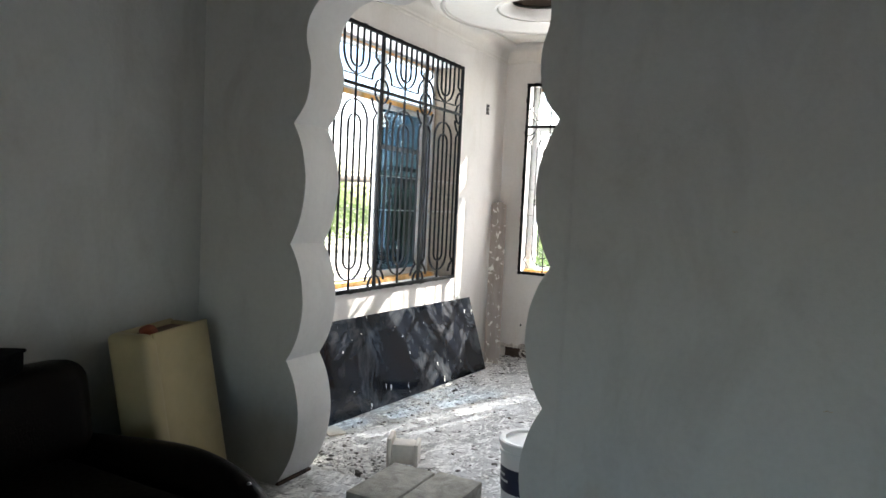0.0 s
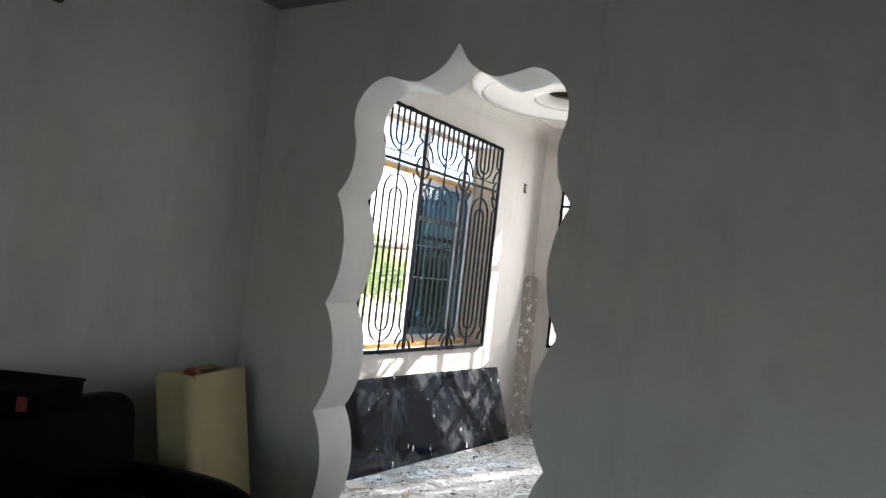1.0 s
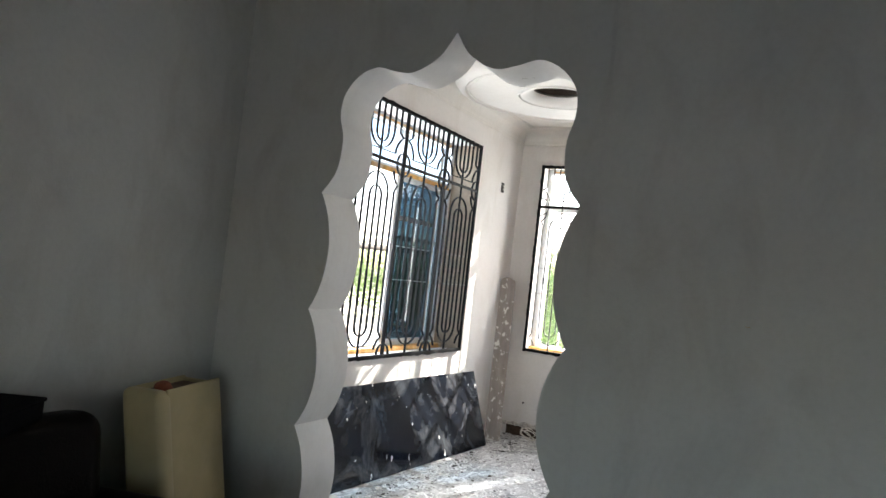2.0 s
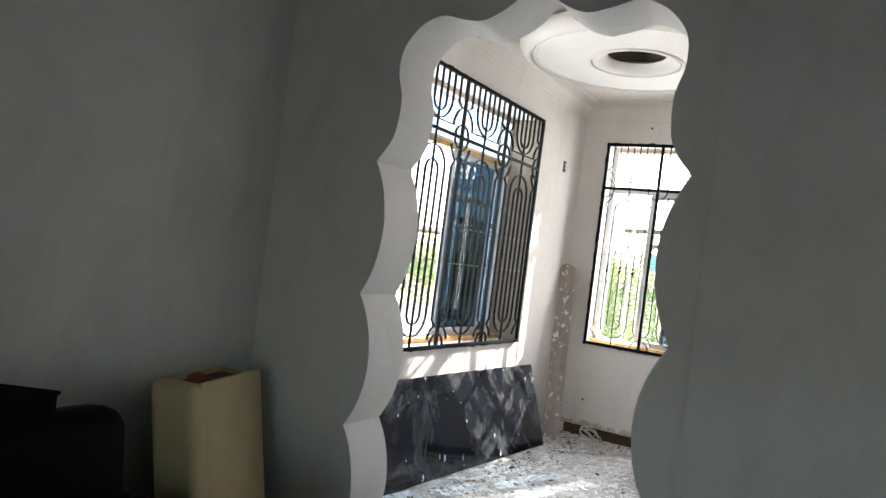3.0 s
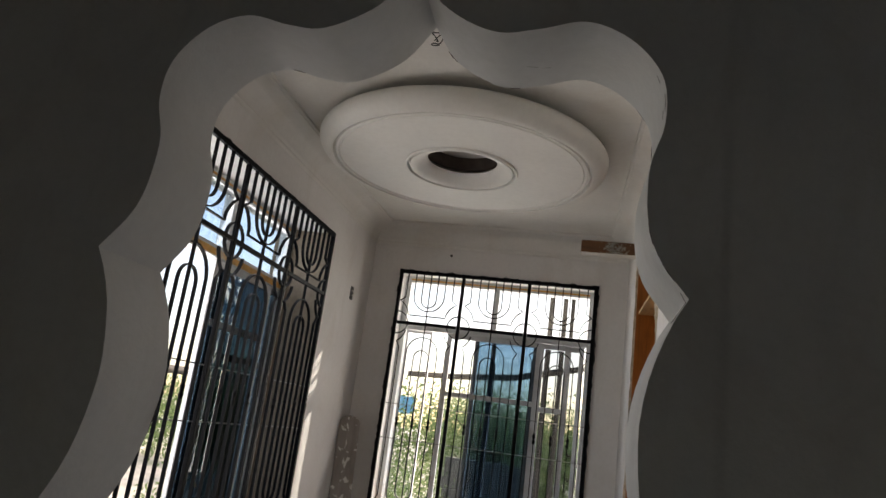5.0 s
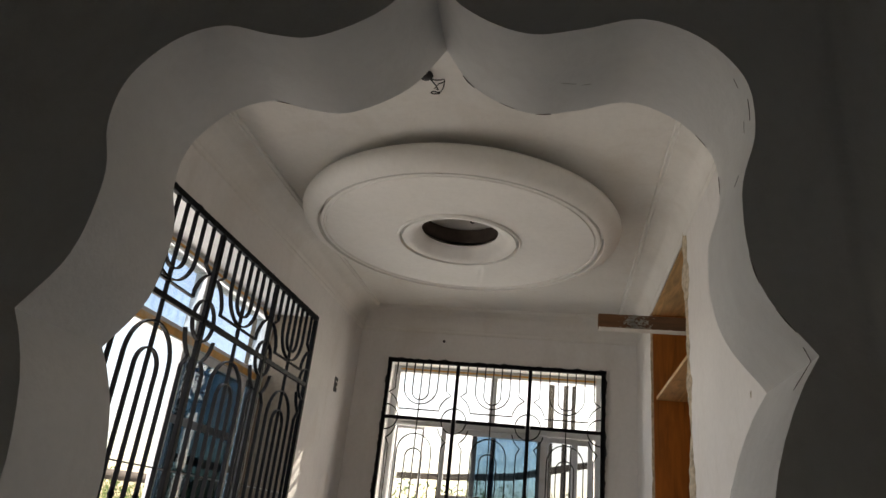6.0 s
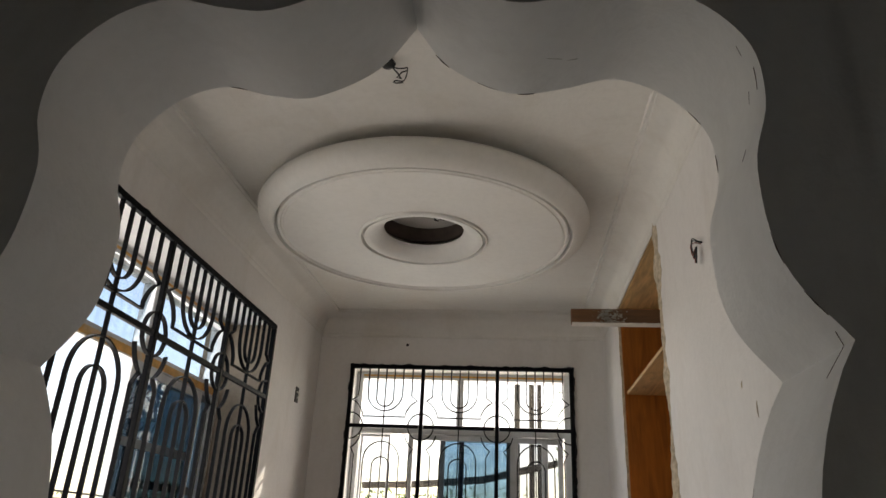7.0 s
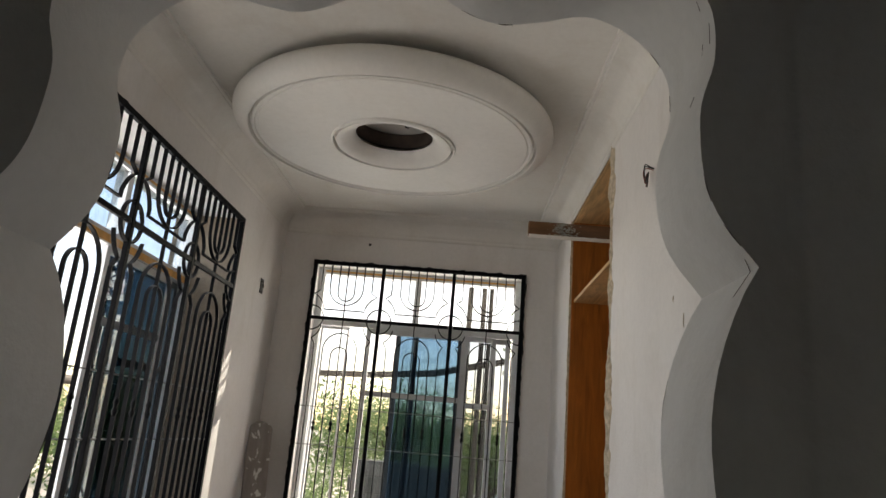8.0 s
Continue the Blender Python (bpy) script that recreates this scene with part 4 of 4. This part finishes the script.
# ---- front room: things by the side wall ----
def build_cream_box():
    """A narrow cream box on end, open at the top, leaning to the side wall."""
    along = Vector((-0.286, 0.958, 0)).normalized()
    c = thing("storage_box", "tall narrow cream box with an open top leaning by the wall", "box",
              Matrix.Translation((-0.90, -0.352, 0.0)) @ Matrix(((along.x, -along.y, 0, 0), (along.y, along.x, 0, 0), (0, 0, 1, 0), (0, 0, 0, 1))) @ pose(0, 0, 0, 0, 0, 0))
    l, w, h, t, lean = 0.44, 0.20, 0.815, 0.016, 0.15
    shear = Matrix(((1, 0, 0, 0), (0, 1, lean / h, 0), (0, 0, 1, 0), (0, 0, 0, 1)))
    def put(nm, a, b, mat, bev=0.0075, label=""):
        bm = bmesh.new()
        box(bm, a, b, bev, segs=5 if bev > 0.02 else 2)
        bmesh.ops.transform(bm, verts=bm.verts, matrix=shear)
        part(nm, bm, mat, c, label, smooth=50)
    put("front_panel", (-l / 2, -w / 2, 0), (l / 2, -w / 2 + t, h), M_CREAM)
    put("back_panel", (-l / 2, w / 2 - t, 0), (l / 2, w / 2, h - 0.012), M_CREAM)
    put("end_panel", (-l / 2 - 0.06, -w / 2 - 0.002, 0), (-l / 2 + 0.035, w / 2 - t * 0.4, h - 0.004), M_CREAM, 0.034, "padded cream end with rounded corners")
    put("end_panel", (l / 2 - 0.03, -w / 2 + t, 0), (l / 2 - 0.001, w / 2 - t, h - 0.02), M_CREAM)
    put("inner_panel", (-l / 2 + 0.04, -w / 2 + t, 0.1), (l / 2 - 0.03, w / 2 - t, h - 0.035), M_BOX_IN, 0.002, "dark brown filling inside the box")
    bm = bmesh.new()
    bmesh.ops.create_icosphere(bm, subdivisions=3, radius=0.034)
    for v in bm.verts:
        v.co = Vector((v.co.x * 1.2, v.co.y * 1.1, v.co.z * 0.9)) * (1 + 0.18 * noise.noise(v.co * 40))
    ob = part("cloth_ball", bm, M_CLAY, smooth=60)
    ob.matrix_world = c.matrix_world @ Matrix.Translation((-l / 2 + 0.075, lean - 0.03, h - 0.008))
    tagged(ob, "rust brown crumpled cloth lump in the open box", "cloth")


build_cream_box()


def rounded(bm, a, b, r, m=None):
    return box(bm, a, b, r, m, 5)


def build_armchair():
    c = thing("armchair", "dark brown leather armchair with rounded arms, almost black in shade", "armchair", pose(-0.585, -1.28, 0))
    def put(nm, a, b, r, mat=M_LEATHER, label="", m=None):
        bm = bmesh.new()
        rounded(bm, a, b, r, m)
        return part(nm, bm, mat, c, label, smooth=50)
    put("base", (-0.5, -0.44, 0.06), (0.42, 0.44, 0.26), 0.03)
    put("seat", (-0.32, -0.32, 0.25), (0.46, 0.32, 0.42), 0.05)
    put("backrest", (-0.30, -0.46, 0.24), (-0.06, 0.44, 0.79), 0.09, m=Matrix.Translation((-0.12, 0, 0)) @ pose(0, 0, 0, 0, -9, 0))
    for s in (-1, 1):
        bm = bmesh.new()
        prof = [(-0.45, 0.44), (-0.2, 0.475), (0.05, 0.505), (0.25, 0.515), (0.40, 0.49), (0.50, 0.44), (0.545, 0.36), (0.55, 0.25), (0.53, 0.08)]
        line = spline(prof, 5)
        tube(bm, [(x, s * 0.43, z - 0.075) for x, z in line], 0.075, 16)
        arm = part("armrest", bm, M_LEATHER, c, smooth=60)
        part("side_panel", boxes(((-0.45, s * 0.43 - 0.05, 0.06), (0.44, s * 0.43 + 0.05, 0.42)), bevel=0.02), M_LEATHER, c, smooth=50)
        part("arm_stud", lathe(bmesh.new(), [(0, 0.0), (0.012, 0.0), (0.012, 0.004), (0.008, 0.008), (0, 0.009)], 16, (0.50, s * 0.43, 0.445)), M_CHROME, c, "small chrome stud", smooth=50)
    for x in (-0.44, 0.36):
        for y in (-0.38, 0.38):
            part("foot", lathe(bmesh.new(), [(0, 0), (0.022, 0), (0.03, 0.065), (0, 0.065)], 16, (x, y, 0)), M_CABLE, c, smooth=40)


build_armchair()


def build_bag():
    b = thing("black_bag", "flat black bag with red straps lying on the armchair back", "bag", pose(-0.935, -1.375, 0.765, 0, 0, 33))
    bm = bmesh.new()
    rounded(bm, (-0.19, -0.17, 0.0), (0.19, 0.17, 0.078), 0.016)
    for v in bm.verts:
        v.co += 0.006 * noise.noise_vector(v.co * 9)
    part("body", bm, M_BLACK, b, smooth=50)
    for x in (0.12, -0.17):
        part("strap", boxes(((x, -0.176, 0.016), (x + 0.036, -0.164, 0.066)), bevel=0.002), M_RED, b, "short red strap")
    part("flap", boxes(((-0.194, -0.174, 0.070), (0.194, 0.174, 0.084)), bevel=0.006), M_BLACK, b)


build_bag()

# dark red-brown bulb holder, kept to a simple knob shape
hk = thing("bulb_holder", "dark red-brown bulb holder high on the dim side wall", "hook", Matrix(((0, -1, 0, XW), (1, 0, 0, -1.245), (0, 0, 1, 2.405), (0, 0, 0, 1))))
part("knob", tube(bmesh.new(), [(0, 0.002, 0), (0, -0.02, 0), (0.0, -0.035, -0.01), (0.0, -0.04, -0.03)], [0.026, 0.032, 0.03, 0.016], 14), M_BOX_IN, hk, smooth=50)

# ---- outside ----
tagged(part("ground", boxes(((-300, -300, -0.6), (300, 300, -0.35))), M_GROUND), "pale dusty ground outside the house", "ground", kind="structure")


def build_leaves(bm, rnd, centre, radius, count, size):
    for _ in range(count):
        d = Vector((rnd.gauss(0, 1), rnd.gauss(0, 1), rnd.gauss(0, 0.8)))
        p = Vector(centre) + d.normalized() * radius * (rnd.random() ** 0.45)
        if p.z < -0.33:
            p.z = -0.33 + rnd.random() * 0.3
        s = size * rnd.uniform(0.6, 1.4)
        u = Vector((rnd.gauss(0, 1), rnd.gauss(0, 1), rnd.gauss(0, 1))).normalized()
        v = u.orthogonal().normalized()
        w = u.cross(v) * 0.15 * s
        bm.faces.new([bm.verts.new(q) for q in (p - u * s, p + v * s * 0.45 + w, p + u * s, p - v * s * 0.45 + w)])


def build_tree(x, y, high, spread, seed):
    rnd = random.Random(seed)
    t = thing("tree", "leafy green tree outside, the tallest added unseen for its shade", "tree", pose(x, y, -0.35), group="trees outside")
    bm = bmesh.new()
    top = high * 0.7
    tube(bm, [(0, 0, 0), (0.06, 0.03, top * 0.35), (0.02, 0.08, top * 0.7), (0.05, 0.05, top)], [0.13, 0.10, 0.07, 0.03], 10)
    tips = []
    for k in range(7):
        a, z = k * 2.4 + rnd.random(), top * rnd.uniform(0.35, 0.9)
        e = Vector((math.cos(a) * spread * 0.6, math.sin(a) * spread * 0.6, z + high * 0.2 * rnd.uniform(0.5, 1.3)))
        tube(bm, [(0.03, 0.04, z), e * 0.5 + Vector((0, 0, z * 0.52)), e], [0.05, 0.035, 0.012], 7)
        tips.append(e)
    part("trunk", bm, M_BARK, t, smooth=60)
    bm = bmesh.new()
    for e in tips + [Vector((0, 0, high * 0.8)), Vector((spread * 0.2, 0, high * 0.6))]:
        build_leaves(bm, rnd, e, spread * rnd.uniform(0.35, 0.6), 1100, 0.034)
    part("crown", bm, M_LEAF, t)


# the last, tallest tree stays out of view: added to shade the right panes
for k, (x, y, h, sp) in enumerate(((-4.1, 11.0, 2.5, 1.3), (-1.1, 14.0, 2.7, 1.4), (0.9, 12.0, 2.2, 1.2), (2.2, 14.5, 2.7, 1.4), (3.8, 13.0, 2.4, 1.4), (-9.5, 7.4, 2.3, 1.3), (-11.0, 10.5, 2.7, 1.5), (-12.5, 14.5, 3.0, 1.6), (-8.5, 4.6, 2.1, 1.1), (-4.9, 9.6, 2.2, 1.2), (-4.3, 11.8, 2.3, 1.3), (2.5, 9.3, 7.6, 1.5))):
    build_tree(x, y, h, sp, 20 + k)
rnd = random.Random(77)
bm = bmesh.new()
for k in range(42):
    f = k / 41
    build_leaves(bm, rnd, (-14 + 20 * f + rnd.uniform(-0.6, 0.6), 16.5 + 2 * math.sin(f * 9) + rnd.uniform(-1, 1), 0.5 + rnd.uniform(0, 1.1)), 1.35, 1300, 0.05)
for k in range(18):
    build_leaves(bm, rnd, (-13.5 + rnd.uniform(-1, 1), 2 + 0.85 * k, 0.4 + rnd.uniform(0, 0.9)), 1.3, 1300, 0.05)
tagged(part("hedge", bm, M_LEAF), "dense green bushes beyond the yard", "bushes", kind="stuff")
bm = bmesh.new()
for k in range(26):
    build_leaves(bm, rnd, (rnd.uniform(-2.6, -1.1), rnd.uniform(6.6, 8.6), -0.2 + rnd.uniform(0, 0.9)), 0.5, 420, 0.024)
for k in range(16):
    build_leaves(bm, rnd, (rnd.uniform(-5.4, -4.2), rnd.uniform(3.2, 7.5), -0.25 + rnd.uniform(0, 0.35)), 0.4, 200, 0.028)
tagged(part("shrubs", bm, M_LEAF), "low green shrubs near the house", "shrubs", kind="stuff")


def build_pole(name, pts, r, label):
    bm = tube(bmesh.new(), pts, r, 12)
    return tagged(part(name, bm, M_POLE, smooth=60), label, "scaffold pole", "scaffold poles")


UP, LEVEL = "weathered upright scaffold pole outside the end window", "sagging level scaffold pole tied across the uprights"
build_pole("scaffold_pole", [(0.28, 4.8, -0.35), (0.26, 4.8, 1.6), (0.27, 4.81, 3.8)], [0.026, 0.024, 0.022], UP)
build_pole("scaffold_pole", [(0.36, 4.84, -0.35), (0.38, 4.84, 1.6), (0.385, 4.85, 3.8)], [0.024, 0.022, 0.02], UP)
build_pole("scaffold_pole", [(0.43, 4.95, -0.35), (0.445, 4.95, 1.6), (0.455, 4.95, 3.8)], [0.02, 0.019, 0.017], UP)
build_pole("scaffold_pole", [(-0.95, 4.75, 1.90), (-0.52, 4.75, 1.92), (0.0, 4.75, 1.97), (0.36, 4.75, 2.06), (0.62, 4.75, 2.12)], [0.024, 0.026, 0.028, 0.028, 0.024], LEVEL)
build_pole("scaffold_pole", [(-2.25, 2.1, -0.35), (-2.2, 2.12, 1.5), (-2.22, 2.1, 3.8)], [0.05, 0.046, 0.042], "weathered upright scaffold pole outside the side window")
build_pole("scaffold_pole", [(-2.3, 0.6, 1.62), (-2.28, 2.2, 1.60), (-2.3, 4.6, 1.66)], [0.03, 0.03, 0.03], "level scaffold pole outside the side window")

# plaster stuck on the batten, and the far-off odds and ends of the yard
bm = bmesh.new()
rnd = random.Random(31)
for k in range(170):
    x, z = 0.605 + rnd.gauss(0, 0.026), rnd.uniform(2.351, 2.407)
    r, n = 0.0018 + 0.0035 * rnd.random() ** 2, 6
    top = [bm.verts.new((x + 1.5 * r * rnd.uniform(0.5, 1.1) * math.cos(a), 1.8138, z + r * rnd.uniform(0.5, 1.1) * math.sin(a))) for a in (2 * math.pi * q / n for q in range(n))]
    low = [bm.verts.new((v.co.x, 1.8154, v.co.z)) for v in top]
    bm.faces.new(top)
    for q in range(n):
        bm.faces.new((top[q], low[q], low[(q + 1) % n], top[(q + 1) % n]))
rag = bmesh.new()
rows = []
for k in range(61):
    x = 0.454 + 0.36 * k / 60
    j = noise.noise(Vector((x * 60, 2.0, 5.0)))
    rows.append([rag.verts.new(v) for v in ((x, 1.812, 2.347), (x, 1.812 - 0.002 * max(0, j), 2.3505 + 0.004 * max(0, j)), (x, 1.851, 2.3485), (x, 1.851, 2.3455))])
for p, q in zip(rows, rows[1:]):
    for i in range(4):
        rag.faces.new((p[i], p[(i + 1) % 4], q[(i + 1) % 4], q[i]))
part("plaster_line", rag, M_OFFCUT, bpy.data.objects["timber_batten"], "pale plaster left along the lower edge")
part("plaster_dab", bm, M_BLOCK, bpy.data.objects["timber_batten"], "grey white plaster dabs")


def build_tarpaulin():
    """A faded blue sheet slung between two posts beyond the bushes."""
    t = thing("tarpaulin", "faded blue plastic sheet hung between posts outside", "tarpaulin", pose(-3.21, 15.0, -0.35))
    for x in (-0.2, 0.2):
        part("post", tube(bmesh.new(), [(x, 0, 0), (x, 0, 2.5)], 0.018, 8), M_POLE, t, smooth=60)
    bm = bmesh.new()
    g = [[bm.verts.new((-0.2 + 0.4 * i / 8, 0.02 * math.sin(i * 1.7 + j), 2.46 - 0.40 * j / 6 - 0.03 * math.sin(math.pi * i / 8))) for i in range(9)] for j in range(7)]
    for j in range(6):
        for i in range(8):
            bm.faces.new((g[j][i], g[j][i + 1], g[j + 1][i + 1], g[j + 1][i]))
    bmesh.ops.solidify(bm, geom=bm.faces[:], thickness=0.006)
    part("sheet", bm, M_SHEET, t, smooth=60)


build_tarpaulin()
w = part("yard_wall", boxes(((-9.2, -1.0, -0.35), (-9.0, 9.0, 0.12)), bevel=0.02), M_TANK)
tagged(w, "low pale rendered yard wall outside the side window", "wall")


# knocks and scratches in the paint
def scratch(name, pts, r, material, label):
    bm = bmesh.new()
    tube(bm, pts, [r * k for k in (0.4, 1.0, 0.8, 0.3)][: len(pts)], 5)
    tagged(part(name, bm, material), label, "scratch", kind="structure")


for y, z, dy, dz in ((0.62, 2.02, 0.02, -0.05), (0.60, 1.97, -0.012, -0.05), (0.74, 2.0, 0.008, -0.03), (0.86, 1.86, 0.0, -0.04), (0.78, 1.80, 0.005, -0.05), (0.95, 1.93, 0.004, -0.02)):
    scratch("trim", [(XR - 0.0005, y, z), (XR - 0.001, y + dy * 0.4, z + dz * 0.35), (XR - 0.001, y + dy, z + dz * 0.7), (XR - 0.0005, y + dy * 1.1, z + dz)], 0.0022, M_BROKEN, "short brown scratch in the painted wall")
for x, z, dx, dz in ((2.28, 1.05, 0.05, -0.01), (1.30, 1.38, 0.02, -0.004), (1.62, 0.80, 0.03, 0.006), (1.95, 1.9, 0.06, 0.03)):
    scratch("trim", [(x, Y0 - 0.0098, z), (x + dx * 0.4, Y0 - 0.0102, z + dz), (x + dx * 0.7, Y0 - 0.0102, z + dz * 0.4), (x + dx, Y0 - 0.0098, z + dz)], 0.0022, M_BROKEN, "short scratch in the dim grey wall")

for x, z, dx, dz, r in ((0.011, 0.452, -0.003, -0.022, 0.005), (0.006, 0.405, -0.004, -0.02, 0.0025), (-0.006, 0.35, -0.008, -0.05, 0.0012), (-0.55, 0.36, 0.004, -0.012, 0.003), (0.30, 0.58, 0.006, -0.008, 0.003)):
    scratch("trim", [(x, YF, z), (x + dx * 0.4, YF - 0.0005, z + dz * 0.4), (x + dx * 0.7, YF - 0.0005, z + dz * 0.7), (x + dx, YF, z + dz)], r, M_SKIRT, "dark knock in the painted end wall")
# scrapes on the underside of the opening
for x, y, dx, dy in ((0.24, 0.15, 0.004, 0.04), (0.27, 0.16, 0.03, 0.004), (0.31, 0.17, 0.02, -0.004)):
    z = 2.3585 + 0.05 * max(0.0, x - 0.30) * 4
    scratch("trim", [(x, y, z), (x + dx * 0.5, y + dy * 0.5, z + 0.0005), (x + dx, y + dy, z + 0.001)], 0.0007, M_BLOCK, "thin grey scrape in the plaster of the opening")

# bare dark foot of the opening's side where the plaster stops short of the floor
for sx in (-1, 1):
    xs = sorted((sx * 0.672, sx * 0.73))
    tagged(part("trim", boxes(((xs[0], 0.006, 0.0), (xs[1], YB - 0.006, 0.018)), bevel=0.004), M_SKIRT), "dark bare foot under the plaster of the opening", "plaster edge", kind="structure")

# chipped dark nicks along the edges of the opening
rim = arch_half()
for k, side, y in ((4, 1, YB), (9, 1, YB), (13, 1, YB), (33, 1, YB), (39, 1, YB), (52, 1, Y0), (56, 1, Y0), (21, -1, YB), (50, -1, YB), (64, 1, YB), (68, -1, YB)):
    pts = [(side * (rim[k + q][0] - 0.0005), y + (-0.001 if y > 0.1 else 0.001), rim[k + q][1] - 0.0005) for q in range(3)]
    bm = tube(bmesh.new(), pts, [0.0005, 0.0014, 0.0006], 5)
    tagged(part("trim", bm, M_SKIRT), "dark chipped nick on the plaster edge", "plaster edge", kind="structure")


for k, y, dk, dy, r in ((35, 0.030, 1, 0.006, 0.0006), (38, 0.020, 2, 0.008, 0.0008), (39, 0.060, 1, 0.008, 0.0005), (44, 0.085, 1, 0.004, 0.0006), (59, 0.020, 1, 0.010, 0.0006), (60, 0.032, 1, 0.012, 0.0005)):
    pts = [(rim[k + q][0] - 0.0004, Y0 + y + dy * q / dk, rim[k + q][1]) for q in range(dk + 1)]
    tagged(part("trim", tube(bmesh.new(), pts, r, 5), M_SKIRT), "short dark scuff on the plaster of the opening", "scratch", kind="structure")


def build_rubble():
    """A heap of pale building stones in the yard."""
    rnd = random.Random(11)
    bm = bmesh.new()
    for k in range(90):
        h = rnd.random()
        r = 1.3 * (1 - h) * math.sqrt(rnd.random()) + 0.05
        a = rnd.uniform(0, 6.28)
        made = bmesh.ops.create_icosphere(bm, subdivisions=1, radius=rnd.uniform(0.08, 0.2))["verts"]
        c = Vector((0.75 + 0.6 * r * math.cos(a), 7.6 + 0.5 * r * math.sin(a), -0.33 + 1.3 * h * rnd.random()))
        for v in made:
            v.co = c + Vector((v.co.x * 1.3, v.co.y, v.co.z * 0.8)) * (1 + 0.3 * noise.noise(v.co * 9 + c * 3))
    tagged(part("rubble_heap", bm, M_TANK), "heap of pale building stones in the yard", "rubble", kind="stuff")


build_rubble()


def build_block_wall():
    """A short unplastered wall of grey blocks in the yard, open joints and an uneven top."""
    w = thing("block_wall", "short unplastered grey block wall standing in the yard, coloured dark for shade", "wall", pose(-0.95, 7.5, -0.35))
    rnd = random.Random(4)
    me = finish(boxes(((0, 0, 0), (0.384, 0.15, 0.178)), bevel=0.006), "block", M_BLOCK_SHADE)
    part("mortar", boxes(((0.004, 0.012, 0), (1.16, 0.138, 1.46))), M_BLOCK_SHADE, w, "grey mortar core between the blocks")
    for row in range(8):
        for k in range(3):
            if row == 7 and k == 2:
                continue
            ob = new("block", me)
            ob.parent = w
            ob.matrix_local = pose(k * 0.392 + (0.0 if row % 2 else -0.05) + rnd.uniform(-0.004, 0.004), rnd.uniform(-0.005, 0.005), 0.001 + row * 0.186)


build_block_wall()


def build_cable_tangle():
    """Loops of pale cable kicked against the foot of the end wall."""
    rnd = random.Random(9)
    bm = bmesh.new()
    for k in range(4):
        r, a0 = 0.05 + 0.012 * k, rnd.uniform(0, 6)
        pts = [(-0.70 + 0.02 * k + r * math.cos(a0 + q * 0.5) * (1 + 0.2 * rnd.random()), YF - 0.09 + 0.5 * r * math.sin(a0 + q * 0.5) - 0.01 * k, 0.012 + 0.055 * (1 + math.sin(q * 0.5 + k)) * (0.6 + 0.3 * k / 3)) for q in range(13)]
        tube(bm, supple(pts, 3), 0.004, 6)
    tagged(part("cable_tangle", bm, M_OFFCUT, smooth=60), "tangle of dusty pale cable on the floor by the wall", "cable")


build_cable_tangle()
